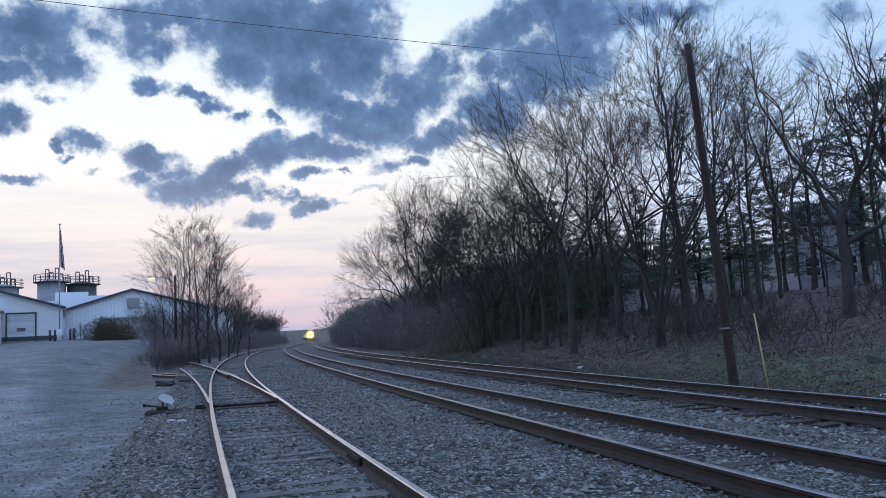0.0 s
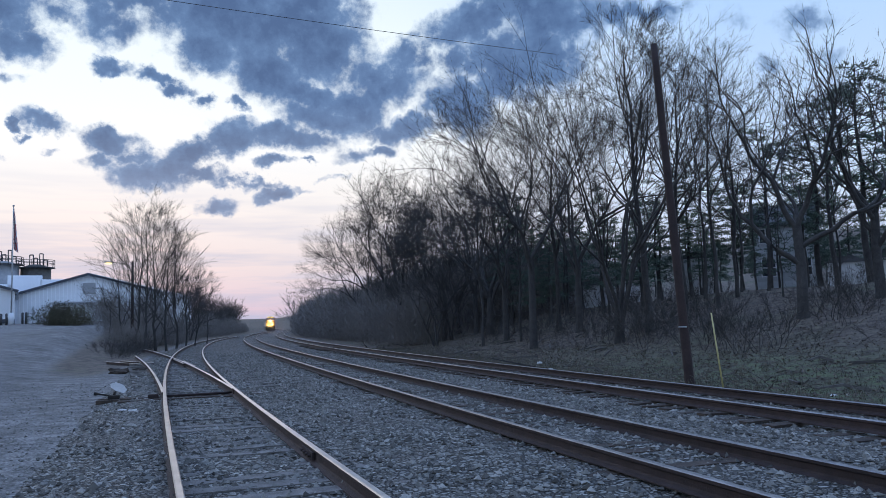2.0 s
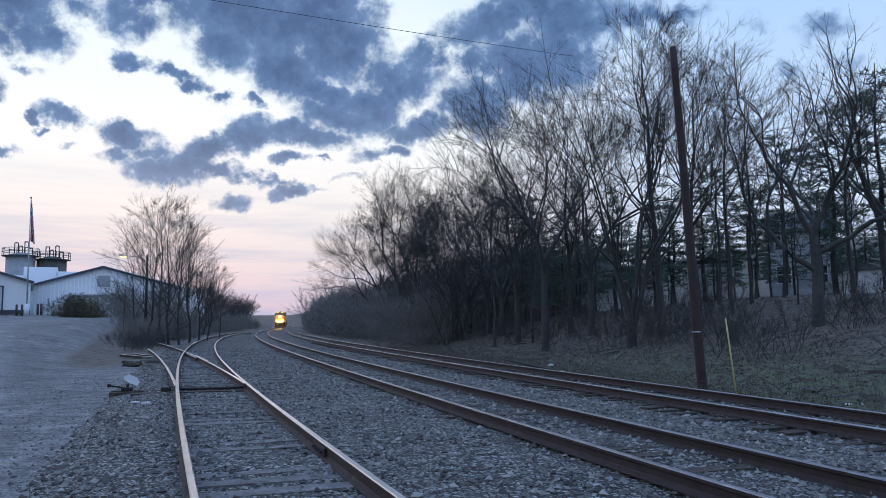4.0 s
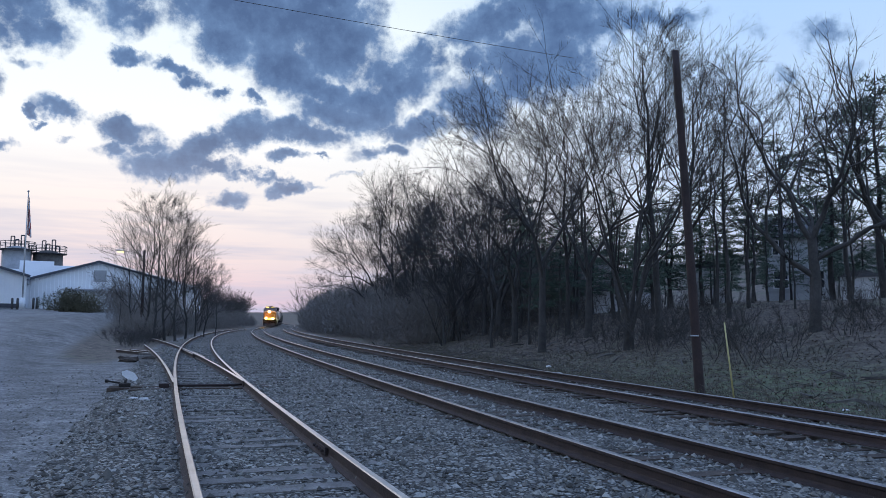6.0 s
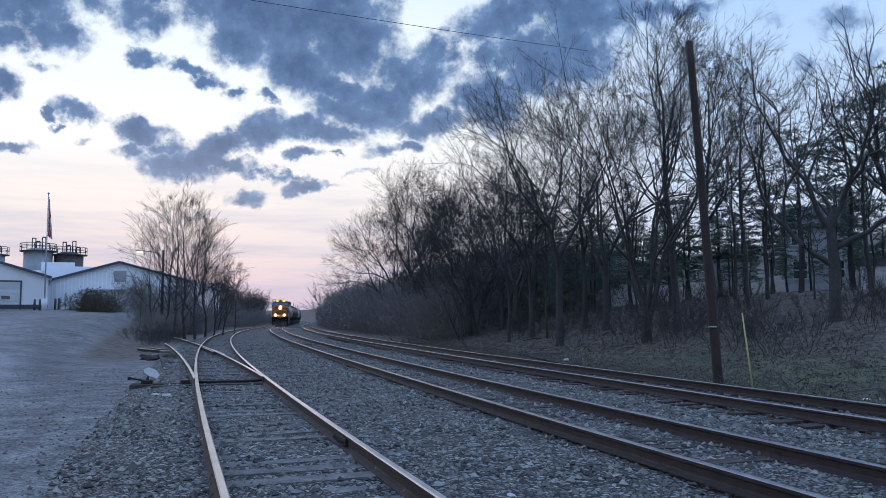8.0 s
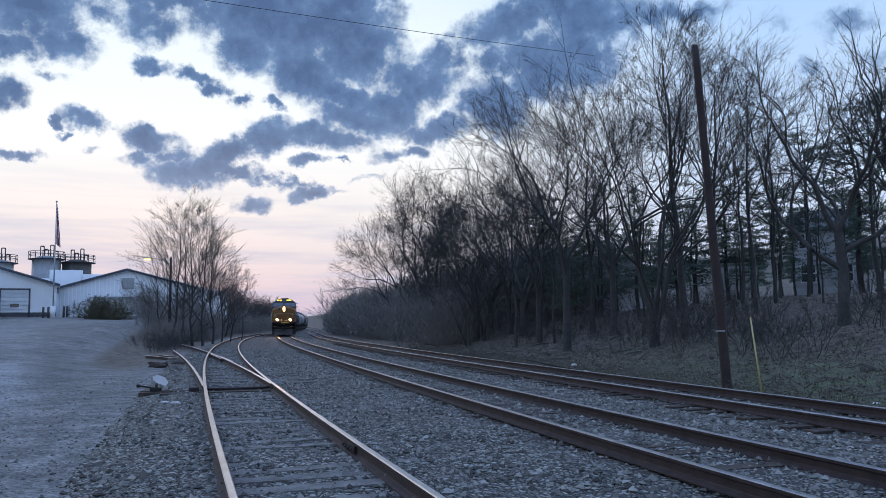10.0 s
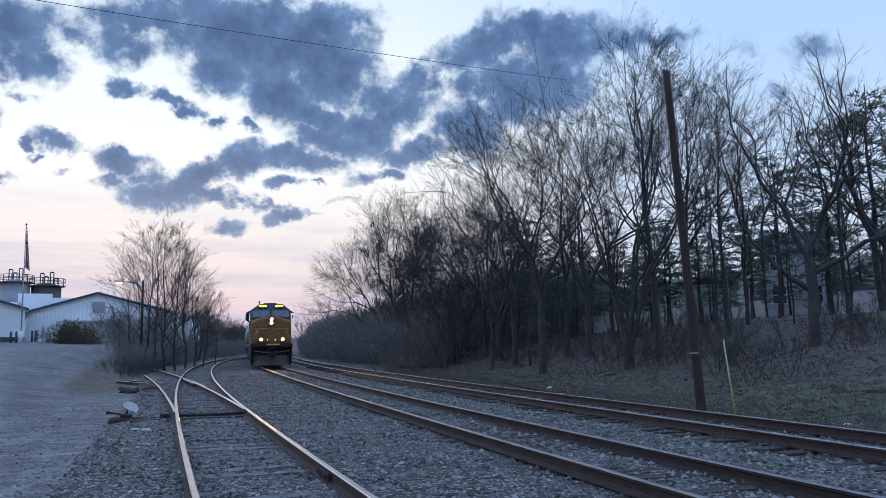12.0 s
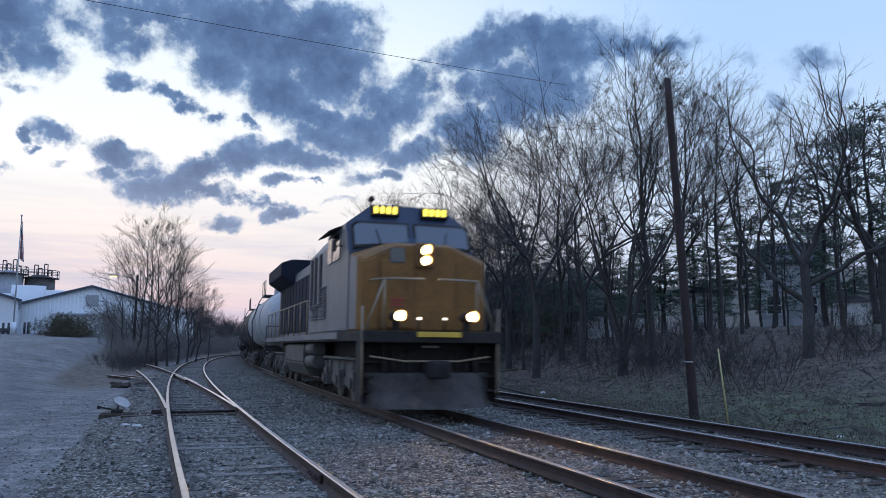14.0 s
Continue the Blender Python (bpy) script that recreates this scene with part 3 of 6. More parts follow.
build_ballast()
scatter_stones("ballast_stones", "loose angular grey ballast stones round the rails", 38000, 2.5, 52.0, -6.6, 6.2, 0.018, 0.050, bed_height, 1.7)
scatter_stones("lot_gravel", "loose gravel scattered over the lot", 15000, 3.0, 30.0, -15.0, -6.0, 0.006, 0.028, lot_height)


# ---------------------------------------------------------------- tracks
PROFILE = ((-0.068, -0.172), (-0.068, -0.160), (-0.020, -0.140), (-0.009, -0.120), (-0.009, -0.055), (-0.034, -0.040), (-0.036, -0.010),
           (-0.026, 0.0), (0.026, 0.0), (0.036, -0.010), (0.034, -0.040), (0.009, -0.055), (0.009, -0.120), (0.020, -0.140), (0.068, -0.160), (0.068, -0.172))


def rail(parent, path, top, mats, name="rail"):
    """A flat-bottomed rail swept along a path of (x, y, heading[, top])."""
    verts, faces, index, k = [], [], [], len(PROFILE)
    for i, (x, y, h) in enumerate(path):
        z = top(i) if callable(top) else top
        verts += [(x + a * math.cos(h), y - a * math.sin(h), z + b) for a, b in PROFILE]
    for i in range(len(path) - 1):
        for j in range(k):
            faces.append((i * k + j, i * k + (j + 1) % k, (i + 1) * k + (j + 1) % k, (i + 1) * k + j))
            index.append(1 if 6 <= j <= 8 else 0)
    faces += [tuple(range(k - 1, -1, -1)), tuple(range((len(path) - 1) * k, len(path) * k))]
    index += [0, 0]
    ob = new(name, raw_mesh(name, verts, faces, mats, index))
    ob.parent = parent
    return ob


def tie_mesh(name, mat, length=2.55):
    bm = bmesh.new()
    box(bm, (length, 0.225, 0.17), (0, 0, -0.085))
    bmesh.ops.subdivide_edges(bm, edges=[e for e in bm.edges if abs(e.verts[0].co.x - e.verts[1].co.x) > 1], cuts=4)
    for v in bm.verts:
        v.co += Vector((random.uniform(-0.01, 0.01), random.uniform(-0.008, 0.008), random.uniform(-0.01, 0.004)))
    return mesh_of(name, bm, mat)


SPAN = np.concatenate([np.arange(-30, 60, 1.0), np.arange(60, 220, 2.0), np.arange(220, 600, 5.0)])
HALF = 0.7525


def build_track(name, label, line, u, drop, mats, tiemat, tie_top, first, last, count, end, cant=0.0):
    track = thing(name, label, "railway track")
    ss = [s for s in SPAN if s <= end]
    for side in (-HALF, HALF):
        rail(track, [tuple(float(v) for v in on(line, s, u + side)) for s in ss], RT - drop - math.copysign(cant, side), mats)
    meshes = [tie_mesh("tie", tiemat) for _ in range(4)]
    s = first
    for i in range(count):
        x, y, h = on(line, s, u + random.uniform(-0.05, 0.05))
        ob = new("tie", random.choice(meshes))
        ob.parent = track
        ob.matrix_basis = pose(x, y, tie_top - drop + random.uniform(-0.016, 0.014), 0, random.uniform(-0.5, 0.5), -math.degrees(h) + random.uniform(-1.5, 1.5))
        s += 0.52 + random.uniform(-0.02, 0.02)
        if s > last:
            break
    return track


siding = build_track("siding_track", "old siding with bright worn rails on grey timber ties", SIDING, 0, 0, [RUST, POLISHED], TIE, 0.076, -1.0, 60, 120, 135)
for k in range(2):
    # long dark switch ties under the points, reaching out to the stand
    x, y, h = on(SIDING, 19.0 + 0.62 * k, -0.2)
    ob = new("switch_tie", tie_mesh("switch_tie", DARK_TIE, 3.0))
    ob.parent = siding
    ob["label"] = "long dark switch tie"
    ob.matrix_basis = pose(x, y, 0.105, 0, 0, -math.degrees(h) + 0.6 * k)
bm = bmesh.new()
x, y, h = on(SIDING, 19.31)
rod(bm, (x - 0.7, y - 0.21, 0.135), (x + 0.7, y + 0.21, 0.135), 0.025)
box(bm, (0.22, 0.16, 0.10), (x - 0.95, y - 0.27, 0.14), (0, 0, 17), bevel=0.02)
part("switch_rod", bm, RUST, siding, "rusty switch rod between the points")
main_track = build_track("main_track", "rusty main line rails with worn tops in deep ballast", MAIN, 0, 0, [RUST, DULL_TOP], DARK_TIE, 0.066, -4.0, 50, 110, 590, 0.017)
build_track("outer_track", "brown rusty outer track with dark tie ends showing", MAIN, SPACING, DROP, [RUST, DULL_TOP], DARK_TIE, 0.052, -4.0, 70, 150, 590)


# ---------------------------------------------------------------- trees
class Wood:
    """Collects tapered tubes into one mesh."""

    def __init__(self, seed):
        self.rnd, self.least = random.Random(seed), 0.006
        self.verts, self.faces, self.index = [], [], []

    def tube(self, pts, radii, sides, mat=0):
        base = len(self.verts)
        for i, p in enumerate(pts):
            d = (pts[min(i + 1, len(pts) - 1)] - pts[max(i - 1, 0)]).normalized()
            a = d.orthogonal().normalized()
            b = d.cross(a)
            for j in range(sides):
                w = 2 * math.pi * j / sides
                self.verts.append(tuple(p + (a * math.cos(w) + b * math.sin(w)) * radii[i]))
        for i in range(len(pts) - 1):
            for j in range(sides):
                k = (j + 1) % sides
                self.faces.append((base + i * sides + j, base + i * sides + k, base + (i + 1) * sides + k, base + (i + 1) * sides + j))
                self.index.append(mat)

    def limb(self, start, way, length, radius, level, kids, up, wobble, mat_level=2):
        """A limb that wanders and bends upward, and its children."""
        r = self.rnd
        n = (9, 6, 4, 2, 1)[level]
        sides = (8, 5, 3, 3, 3)[level]
        pts, p, d = [start], start.copy(), way.normalized()
        for i in range(n):
            d = (d + Vector((r.gauss(0, wobble), r.gauss(0, wobble), r.gauss(0, wobble) + up))).normalized()
            p = p + d * (length / n)
            pts.append(p)
        tip = 0.07 if level == 0 else 0.2
        radii = [max(radius * (1 - (1 - tip) * i / n), self.least) for i in range(n + 1)]
        if level == 0:
            radii[0] *= 1.35
        self.tube(pts, radii, sides, 0 if level < mat_level else 1)
        if level >= len(kids):
            return
        for c in range(kids[level]):
            lo = 0.32 if level == 0 else 0.18
            f = lo + (1 - lo) * (c + r.random()) / kids[level]
            i = min(int(f * n), n - 1)
            q = pts[i].lerp(pts[i + 1], f * n - i)
            axis = (pts[i + 1] - pts[i]).normalized()
            side = axis.orthogonal().normalized()
            side.rotate(Matrix.Rotation(r.uniform(0, 6.283), 3, axis))
            spread = radians(r.uniform(26, 58) if level == 0 else r.uniform(18, 50))
            nd = axis * math.cos(spread) + side * math.sin(spread)
            k = (1 - 0.62 * f) if level == 0 else (1 - 0.55 * f)
            self.limb(q, nd, length * k * (r.uniform(0.5, 0.85) if level == 0 else r.uniform(0.42, 0.72)), radii[i] * r.uniform(0.42, 0.62), level + 1, kids, up * 1.0, wobble * 0.95, mat_level)

    def blade(self, p, d, width, mat=1):
        """One thin pointed sprig."""
        s = d.orthogonal().normalized()
        s.rotate(Matrix.Rotation(self.rnd.uniform(0, 6.283), 3, d))
        s = s * width
        b = len(self.verts)
        self.verts += [tuple(p - s), tuple(p + s), tuple(p + d)]
        self.faces.append((b, b + 1, b + 2))
        self.index.append(mat)

    def turned(self, d, degrees):
        """A direction that leans away from d by that angle, to any side."""
        side = d.orthogonal().normalized()
        side.rotate(Matrix.Rotation(self.rnd.uniform(0, 6.283), 3, d))
        return d * math.cos(radians(degrees)) + side * math.sin(radians(degrees))

    def fork(self, start, way, length, radius, depth, last, up, spread, wobble, sprigs=4, sprig=0.42, wide=0.006):
        """A limb that divides again and again, with sprigs along its last orders."""
        r = self.rnd
        n = 5 if depth < 2 else 4 if depth < 4 else 2 if depth < 6 else 1
        pts, p, d = [start], start.copy(), way.normalized()
        for i in range(n):
            d = (d + Vector((r.gauss(0, wobble), r.gauss(0, wobble), r.gauss(0, wobble) + up))).normalized()
            p = p + d * (length / n)
            pts.append(p)
        if depth == last and depth > 5:
            self.blade(pts[0], pts[-1] - pts[0], max(radius, self.least))
        else:
            self.tube(pts, [max(radius * (1 - 0.26 * i / n), self.least) for i in range(n + 1)], 6 if depth < 2 else 5 if depth < 3 else 3, 0 if depth < 4 else 1)
        if depth >= last - 2:
            for _ in range(sprigs if depth == last else sprigs // 2):
                f = r.random()
                i = min(int(f * n), n - 1)
                self.blade(pts[i].lerp(pts[i + 1], f * n - i), (self.turned(d, r.uniform(20, 60)) + Vector((0, 0, 0.2))) * sprig * r.uniform(0.5, 1.3), wide)
        if depth == last:
            self.blade(pts[-1], d * sprig, wide)
            return
        for c in range(2 if r.random() < 0.62 else 3):
            lean = spread * (r.uniform(0.15, 0.6) if c == 0 else r.uniform(0.6, 1.15))
            self.fork(pts[-1] if c < 2 else pts[-2], self.turned(d, lean), length * (r.uniform(0.76, 0.9) if c == 0 else r.uniform(0.62, 0.85)),
                      radius * 0.72 * (0.95 if c == 0 else r.uniform(0.6, 0.85)), depth + 1, last, up, spread, wobble, sprigs, sprig, wide)

    def parts(self, leafage=None):
        """Two meshes: the trunk with its limbs, and the crown of twigs."""
        out = []
        for which, name, mat in ((0, "trunk", BARK), (1, "crown", leafage or TWIG)):
            chosen = [f for f, k in zip(self.faces, self.index) if k == which]
            used = sorted({v for f in chosen for v in f})
            number = {v: i for i, v in enumerate(used)}
            out.append(raw_mesh(name, [self.verts[v] for v in used], [tuple(number[v] for v in f) for f in chosen], [mat], smooth_faces=which == 0))
        return out

    def mesh(self, name, mats):
        return raw_mesh(name, self.verts, self.faces, mats, self.index)


def fan_tree(seed, clear, spread, last=7, first=2.6):
    """A clear trunk that opens into a wide fan of limbs."""
    t = Wood(seed)
    top = Vector((0.1, 0.05, clear))
    t.tube([Vector((0, 0, -0.4)), Vector((0.03, 0, 0.3)), top * 0.55, top], [0.3, 0.22, 0.19, 0.17], 8)
    for i in range(4):
        a = 1.57 * i + t.rnd.uniform(-0.5, 0.5)
        s = math.tan(radians(spread * t.rnd.uniform(0.45, 1.2)))
        t.fork(top + Vector((0, 0, -0.35 * i)), Vector((s * math.cos(a), s * math.sin(a), 1)), first * t.rnd.uniform(0.85, 1.1), 0.115, 1, last, 0.012, 37, 0.11)
    return t.parts()


def vase_tree(seed, stems, spread, last=7, first=4.2):
    """Several stems from one low fork, arching up and outward."""
    t = Wood(seed)
    t.tube([Vector((0, 0, -0.4)), Vector((0, 0, 0.4)), Vector((0.03, 0, 2.0))], [0.38, 0.29, 0.26], 9)
    for i in range(stems):
        a = 6.283 * i / stems + t.rnd.uniform(-0.4, 0.4)
        s = math.tan(radians(spread * t.rnd.uniform(0.25, 1.15)))
        t.fork(Vector((0.1 * math.cos(a), 0.1 * math.sin(a), 0.7 + 1.2 * t.rnd.random())), Vector((s * math.cos(a), s * math.sin(a), 1)), first * t.rnd.uniform(0.85, 1.1), 0.125, 1, last, 0.016, 29, 0.08)
    return t.parts()


def leader_tree(seed, height, radius, limbs, reach, last=4, low=0.34):
    """One straight leader with rising side limbs."""
    t = Wood(seed)
    r = t.rnd
    n = 9
    pts = [Vector((0, 0, -0.4))]
    for i in range(n):
        pts.append(pts[-1] + Vector((r.gauss(0, 0.1), r.gauss(0, 0.1), height / n)))
    t.tube(pts, [radius * (1.3 if i == 0 else 1 - 0.92 * i / n) for i in range(n + 1)], 7)
    for c in range(limbs):
        f = low + (0.97 - low) * (c + r.random()) / limbs
        i = min(int(f * n), n - 1)
        a = r.uniform(0, 6.283)
        s = r.uniform(0.55, 1.1)
        t.fork(pts[i].lerp(pts[i + 1], f * n - i), Vector((s * math.cos(a), s * math.sin(a), 1)), reach * (1.1 - 0.8 * f) * r.uniform(0.7, 1.2), radius * 0.42 * (1.15 - f), 1, last, 0.03, 36, 0.12, 7)
    return t.parts()


def gnarled_tree(seed):
    """A stout trunk with a few far-reaching crooked limbs and sparse twigs."""
    t = Wood(seed)
    r = t.rnd
    t.tube([Vector((0, 0, -0.4)), Vector((0, 0, 0.4)), Vector((0.08, 0, 2.4)), Vector((0, 0.05, 4.4))], [0.36, 0.27, 0.24, 0.21], 9)
    for z, dx, dy, ln in ((2.6, -1.5, 0.2, 2.9), (3.3, 1.35, -0.3, 3.0), (4.3, -0.35, 0.3, 2.6), (4.4, 0.5, 0.1, 2.7), (3.9, 0.1, 1.2, 2.3)):
        t.fork(Vector((0, 0, z)), Vector((dx, dy, 1)), ln, 0.145, 1, 6, 0.075, 40, 0.16, 3, 0.55, 0.009)
    return t.parts()


def far_tree(seed, stems, spread):
    """A small bare tree that stands far off, with coarser sprigs."""
    t = Wood(seed)
    t.least = 0.014
    for i in range(stems):
        a = 6.283 * i / stems + t.rnd.uniform(-0.4, 0.4)
        s = math.tan(radians(spread * t.rnd.uniform(0.3, 1.1)))
        t.fork(Vector((0.1 * math.cos(a), 0.1 * math.sin(a), -0.3)), Vector((s * math.cos(a), s * math.sin(a), 1)), 2.8 * t.rnd.uniform(0.8, 1.15), 0.09, 1, 5, 0.02, 34, 0.11, 9, 0.55, 0.013)
    return t.parts()



def shrub_mesh(seed, height, stems):
    """A loose leafless shrub: arching stems with sprigs."""
    t = Wood(seed)
    for i in range(stems):
        a, q = t.rnd.uniform(0, 6.283), t.rnd.random() ** 0.5 * 0.9
        t.fork(Vector((q * math.cos(a), q * math.sin(a), -0.1)), Vector((0.5 * math.cos(a), 0.5 * math.sin(a), t.rnd.uniform(0.6, 1.6))),
               height * t.rnd.uniform(0.3, 0.5), 0.016, 3, 5, 0.03, 34, 0.16, 6, 0.5, 0.009)
    return t.mesh("shrub", [TWIG, TWIG])


def clump_mesh(seed, wide, high, sprigs):
    """A dense leafless thicket: stems and very many sprigs in an uneven dome."""
    t = Wood(seed)
    r = t.rnd
    for i in range(5):
        a, q = r.uniform(0, 6.283), wide * r.random() ** 0.5 * 0.8
        t.fork(Vector((q * math.cos(a), q * math.sin(a), -0.2)), Vector((0.25 * math.cos(a), 0.25 * math.sin(a), 1)), high * r.uniform(0.34, 0.46), 0.03, 3, 5, 0.03, 32, 0.12, 5, 0.5, 0.012)
    for i in range(sprigs):
        a, q = r.uniform(0, 6.283), r.random() ** 0.5
        lump = 1 + 0.22 * math.sin(3 * a + seed) + 0.15 * math.sin(5 * a - 2 * seed)
        z = high * r.random() * (1 - 0.55 * q * q) * (0.8 + 0.2 * lump)
        p = Vector((wide * lump * q * math.cos(a), wide * lump * q * math.sin(a), z))
        t.blade(p, Vector((r.gauss(0, 0.55), r.gauss(0, 0.55), r.gauss(0.6, 0.6))).normalized() * r.uniform(0.3, 0.9), 0.016)
    return t.mesh("clump", [DRYBRUSH, DRYBRUSH])


def pine_mesh(seed, height, bare=0.22, taper=0.26, least=0.5):
    """A ragged evergreen: trunk, level boughs and feathery tufts of needles."""
    t = Wood(seed)
    r = t.rnd
    trunk = [Vector((0.1 * math.sin(i), 0.1 * math.cos(i * 1.3), -0.3 + (height + 0.3) * i / 10)) for i in range(11)]
    t.tube(trunk, [0.2 * (1 - 0.9 * i / 10) for i in range(11)], 7, 0)
    z = height * bare
    while z < height * 0.99:
        reach = (height - z) * taper + least
        for _ in range(r.randint(3, 5)):
            a = r.uniform(0, 6.283)
            n, p = 5, Vector((0, 0, z + r.uniform(-0.2, 0.2)))
            ln = reach * r.uniform(0.5, 1.15)
            lift = r.uniform(0.1, 0.4)
            pts = [p + Vector((math.cos(a), math.sin(a), lift)) * ln * i / n + Vector((0, 0, -0.24 * ln * (i / n) ** 2)) for i in range(n + 1)]
            t.tube(pts, [0.03 * (1 - 0.8 * i / n) for i in range(n + 1)], 3, 0)
            for _ in range(int(9 * ln)):
                f = r.uniform(0.2, 1.0) * n
                i = min(int(f), n - 1)
                q = pts[i].lerp(pts[i + 1], f - i) + Vector((r.gauss(0, 0.2), r.gauss(0, 0.2), r.gauss(0.04, 0.09)))
                for _ in range(6):
                    t.blade(q, Vector((r.gauss(0, 1), r.gauss(0, 1), r.gauss(0.35, 0.6))).normalized() * r.uniform(0.18, 0.36), r.uniform(0.022, 0.045))
        z += r.uniform(0.4, 0.8)
    return t.parts(NEEDLE)


def plant(me, x, y, scale, turn, label, category, group, name, sink=0.0, lean=(0, 0)):
    """Set a plant on the ground: one mesh, or a trunk and a crown under an Empty."""
    single = not isinstance(me, list)
    ob = tagged(new(name, me if single else None), label, category, group)
    for k in () if single else me:
        new(k.name.split(".")[0], k).parent = ob
    ob.matrix_basis = pose(x, y, float(ground_z(x, y)) - sink, lean[0], lean[1], turn) @ Matrix.Diagonal((scale, scale, scale * random.uniform(0.94, 1.06), 1))
    return ob


def joined(name, me, places, label, category):
    """Many copies of plants that nobody could count, as one mesh: (which, x, y, size, turn)."""
    verts, faces, base = [], [], 0
    stock = []
    for m in me:
        v = np.empty(len(m.vertices) * 3)
        m.vertices.foreach_get("co", v)
        m.calc_loop_triangles()
        tri = np.empty(len(m.loop_triangles) * 3, dtype=np.int32)
        m.loop_triangles.foreach_get("vertices", tri)
        stock.append((v.reshape(-1, 3), tri.reshape(-1, 3)))
    for which, x, y, size, turn in places:
        v, f = stock[which % len(stock)]
        c, s = math.cos(turn), math.sin(turn)
        z = float(ground_z(x, y))
        verts.append(np.stack([x + size * (v[:, 0] * c - v[:, 1] * s), y + size * (v[:, 0] * s + v[:, 1] * c), z + size * v[:, 2]], -1))
        faces.append(f + base)
        base += len(v)
    ob = new(name, raw_mesh(name, np.concatenate(verts).tolist(), np.concatenate(faces).tolist(), [me[0].materials[0]]))
    return tagged(ob, label, category, kind="stuff")


def polar(azimuth, distance):
    a = radians(azimuth)
    return distance * math.sin(a), distance * math.cos(a)


def top_of(me):
    """Height of a plant over its foot, but for its last stray twigs."""
    out = 0.0
    for k in me if isinstance(me, list) else [me]:
        v = np.empty(len(k.vertices) * 3)
        k.vertices.foreach_get("co", v)
        out = max(out, float(np.percentile(v[2::3], 99.3)))
    return out


FAN = [fan_tree(12, 4.8, 30, 8, 2.7), fan_tree(13, 4.0, 27, 7, 2.9)]
VASE = [vase_tree(21, 6, 24, 8, 4.2)]
LEADER = [leader_tree(31 + i, 15.0, 0.2, 20, 3.0, 5) for i in range(2)]
SAPLING = [leader_tree(41 + i, 12.0, 0.1, 16, 2.3, 3, 0.3) for i in range(3)]
GNARL = [gnarled_tree(52), gnarled_tree(57)]
ROUND = [fan_tree(61, 2.6, 31, 8, 2.2), fan_tree(62, 2.2, 29, 8, 2.3)]
STEM = [leader_tree(71 + i, 12.0, 0.12, 21, 2.7, 4, 0.16) for i in range(2)]
FAR = [far_tree(81 + i, 3 + i, 24) for i in range(3)]
SHRUBS = [shrub_mesh(71 + i, 2.2, 7) for i in range(3)]
CLUMPS = [clump_mesh(101 + i, 1.7, 3.0, 1250) for i in range(3)]
PINES = [pine_mesh(91 + i, 12.0, 0.2) for i in range(2)]
OLD_PINES = [pine_mesh(95 + i, 12.0, 0.30 + 0.06 * i, 0.15, 1.6) for i in range(2)]
KINDS = {"fan": FAN, "vase": VASE, "leader": LEADER, "sapling": SAPLING, "gnarl": GNARL, "round": ROUND, "stem": STEM, "far": FAR, "pine": PINES, "old_pine": OLD_PINES}
TALLEST = {k: [top_of(m) for m in v] for k, v in KINDS.items()}


def plant_tall(kind, which, azim, dist, top, turn, label, group, name="bare_tree"):
    """Set a tree at a bearing and distance so that its top stands that many degrees over the eye's level."""
    x, y = polar(azim, dist)
    stock = KINDS[kind]
    i = which % len(stock)
    z = float(ground_z(x, y))
    size = (EYE[2] + dist * math.tan(radians(top)) - z) / TALLEST[kind][i]
    ob = tagged(new(name), label, "tree", group)
    for k in stock[i]:
        new(k.name.split(".")[0], k).parent = ob
    ob.matrix_basis = pose(x, y, z, 0, 0, turn) @ Matrix.Scale(size, 4)
    return ob


BANK_TREES = {
    "fan": "tall bare tree with a wide fan of twigs on the bank",
    "vase": "tall bare tree with many arching stems on the bank",
    "leader": "tall straight bare tree on the wooded bank",
    "sapling": "slender bare tree with thin upright twigs",
    "gnarl": "stout bare tree with crooked far-reaching limbs",
    "round": "bare round-crowned tree at the edge of the wood"}
# kind, which, bearing, distance, top in degrees, turn
for kind, which, azim, dist, top, turn in (
        ("fan", 0, 9.3, 44, 17.4, 20), ("vase", 0, 15.4, 40, 21.0, 0), ("leader", 0, 17.5, 41, 21.8, 60), ("leader", 1, 19.9, 46, 19.4, 0)):
    plant_tall(kind, which, azim, dist, top, turn, BANK_TREES[kind], "trees on the bank")
for kind, which, azim, dist, top, turn in (
        ("sapling", 0, 22.2, 44, 18.2, 0), ("sapling", 1, 23.4, 47, 17.2, 50), ("sapling", 2, 21.3, 50, 16.5, 10), ("gnarl", 0, 27.4, 35, 17.6, 0),
        ("gnarl", 1, 32.0, 38, 17.0, 130), ("sapling", 0, 25.4, 50, 15.6, 200), ("leader", 1, 29.6, 53, 16.0, 70)):
    plant_tall(kind, which, azim, dist, top, turn, BANK_TREES[kind], "trees on the bank")
for kind, which, azim, dist, top, turn in (
        ("fan", 1, 12.6, 47, 15.8, 0), ("leader", 0, 11.2, 50, 15.6, 140), ("fan", 1, 7.4, 52, 12.6, 80), ("round", 0, 6.2, 58, 12.2, 0)):
    plant_tall(kind, which, azim, dist, top, turn, BANK_TREES[kind], "trees on the bank")
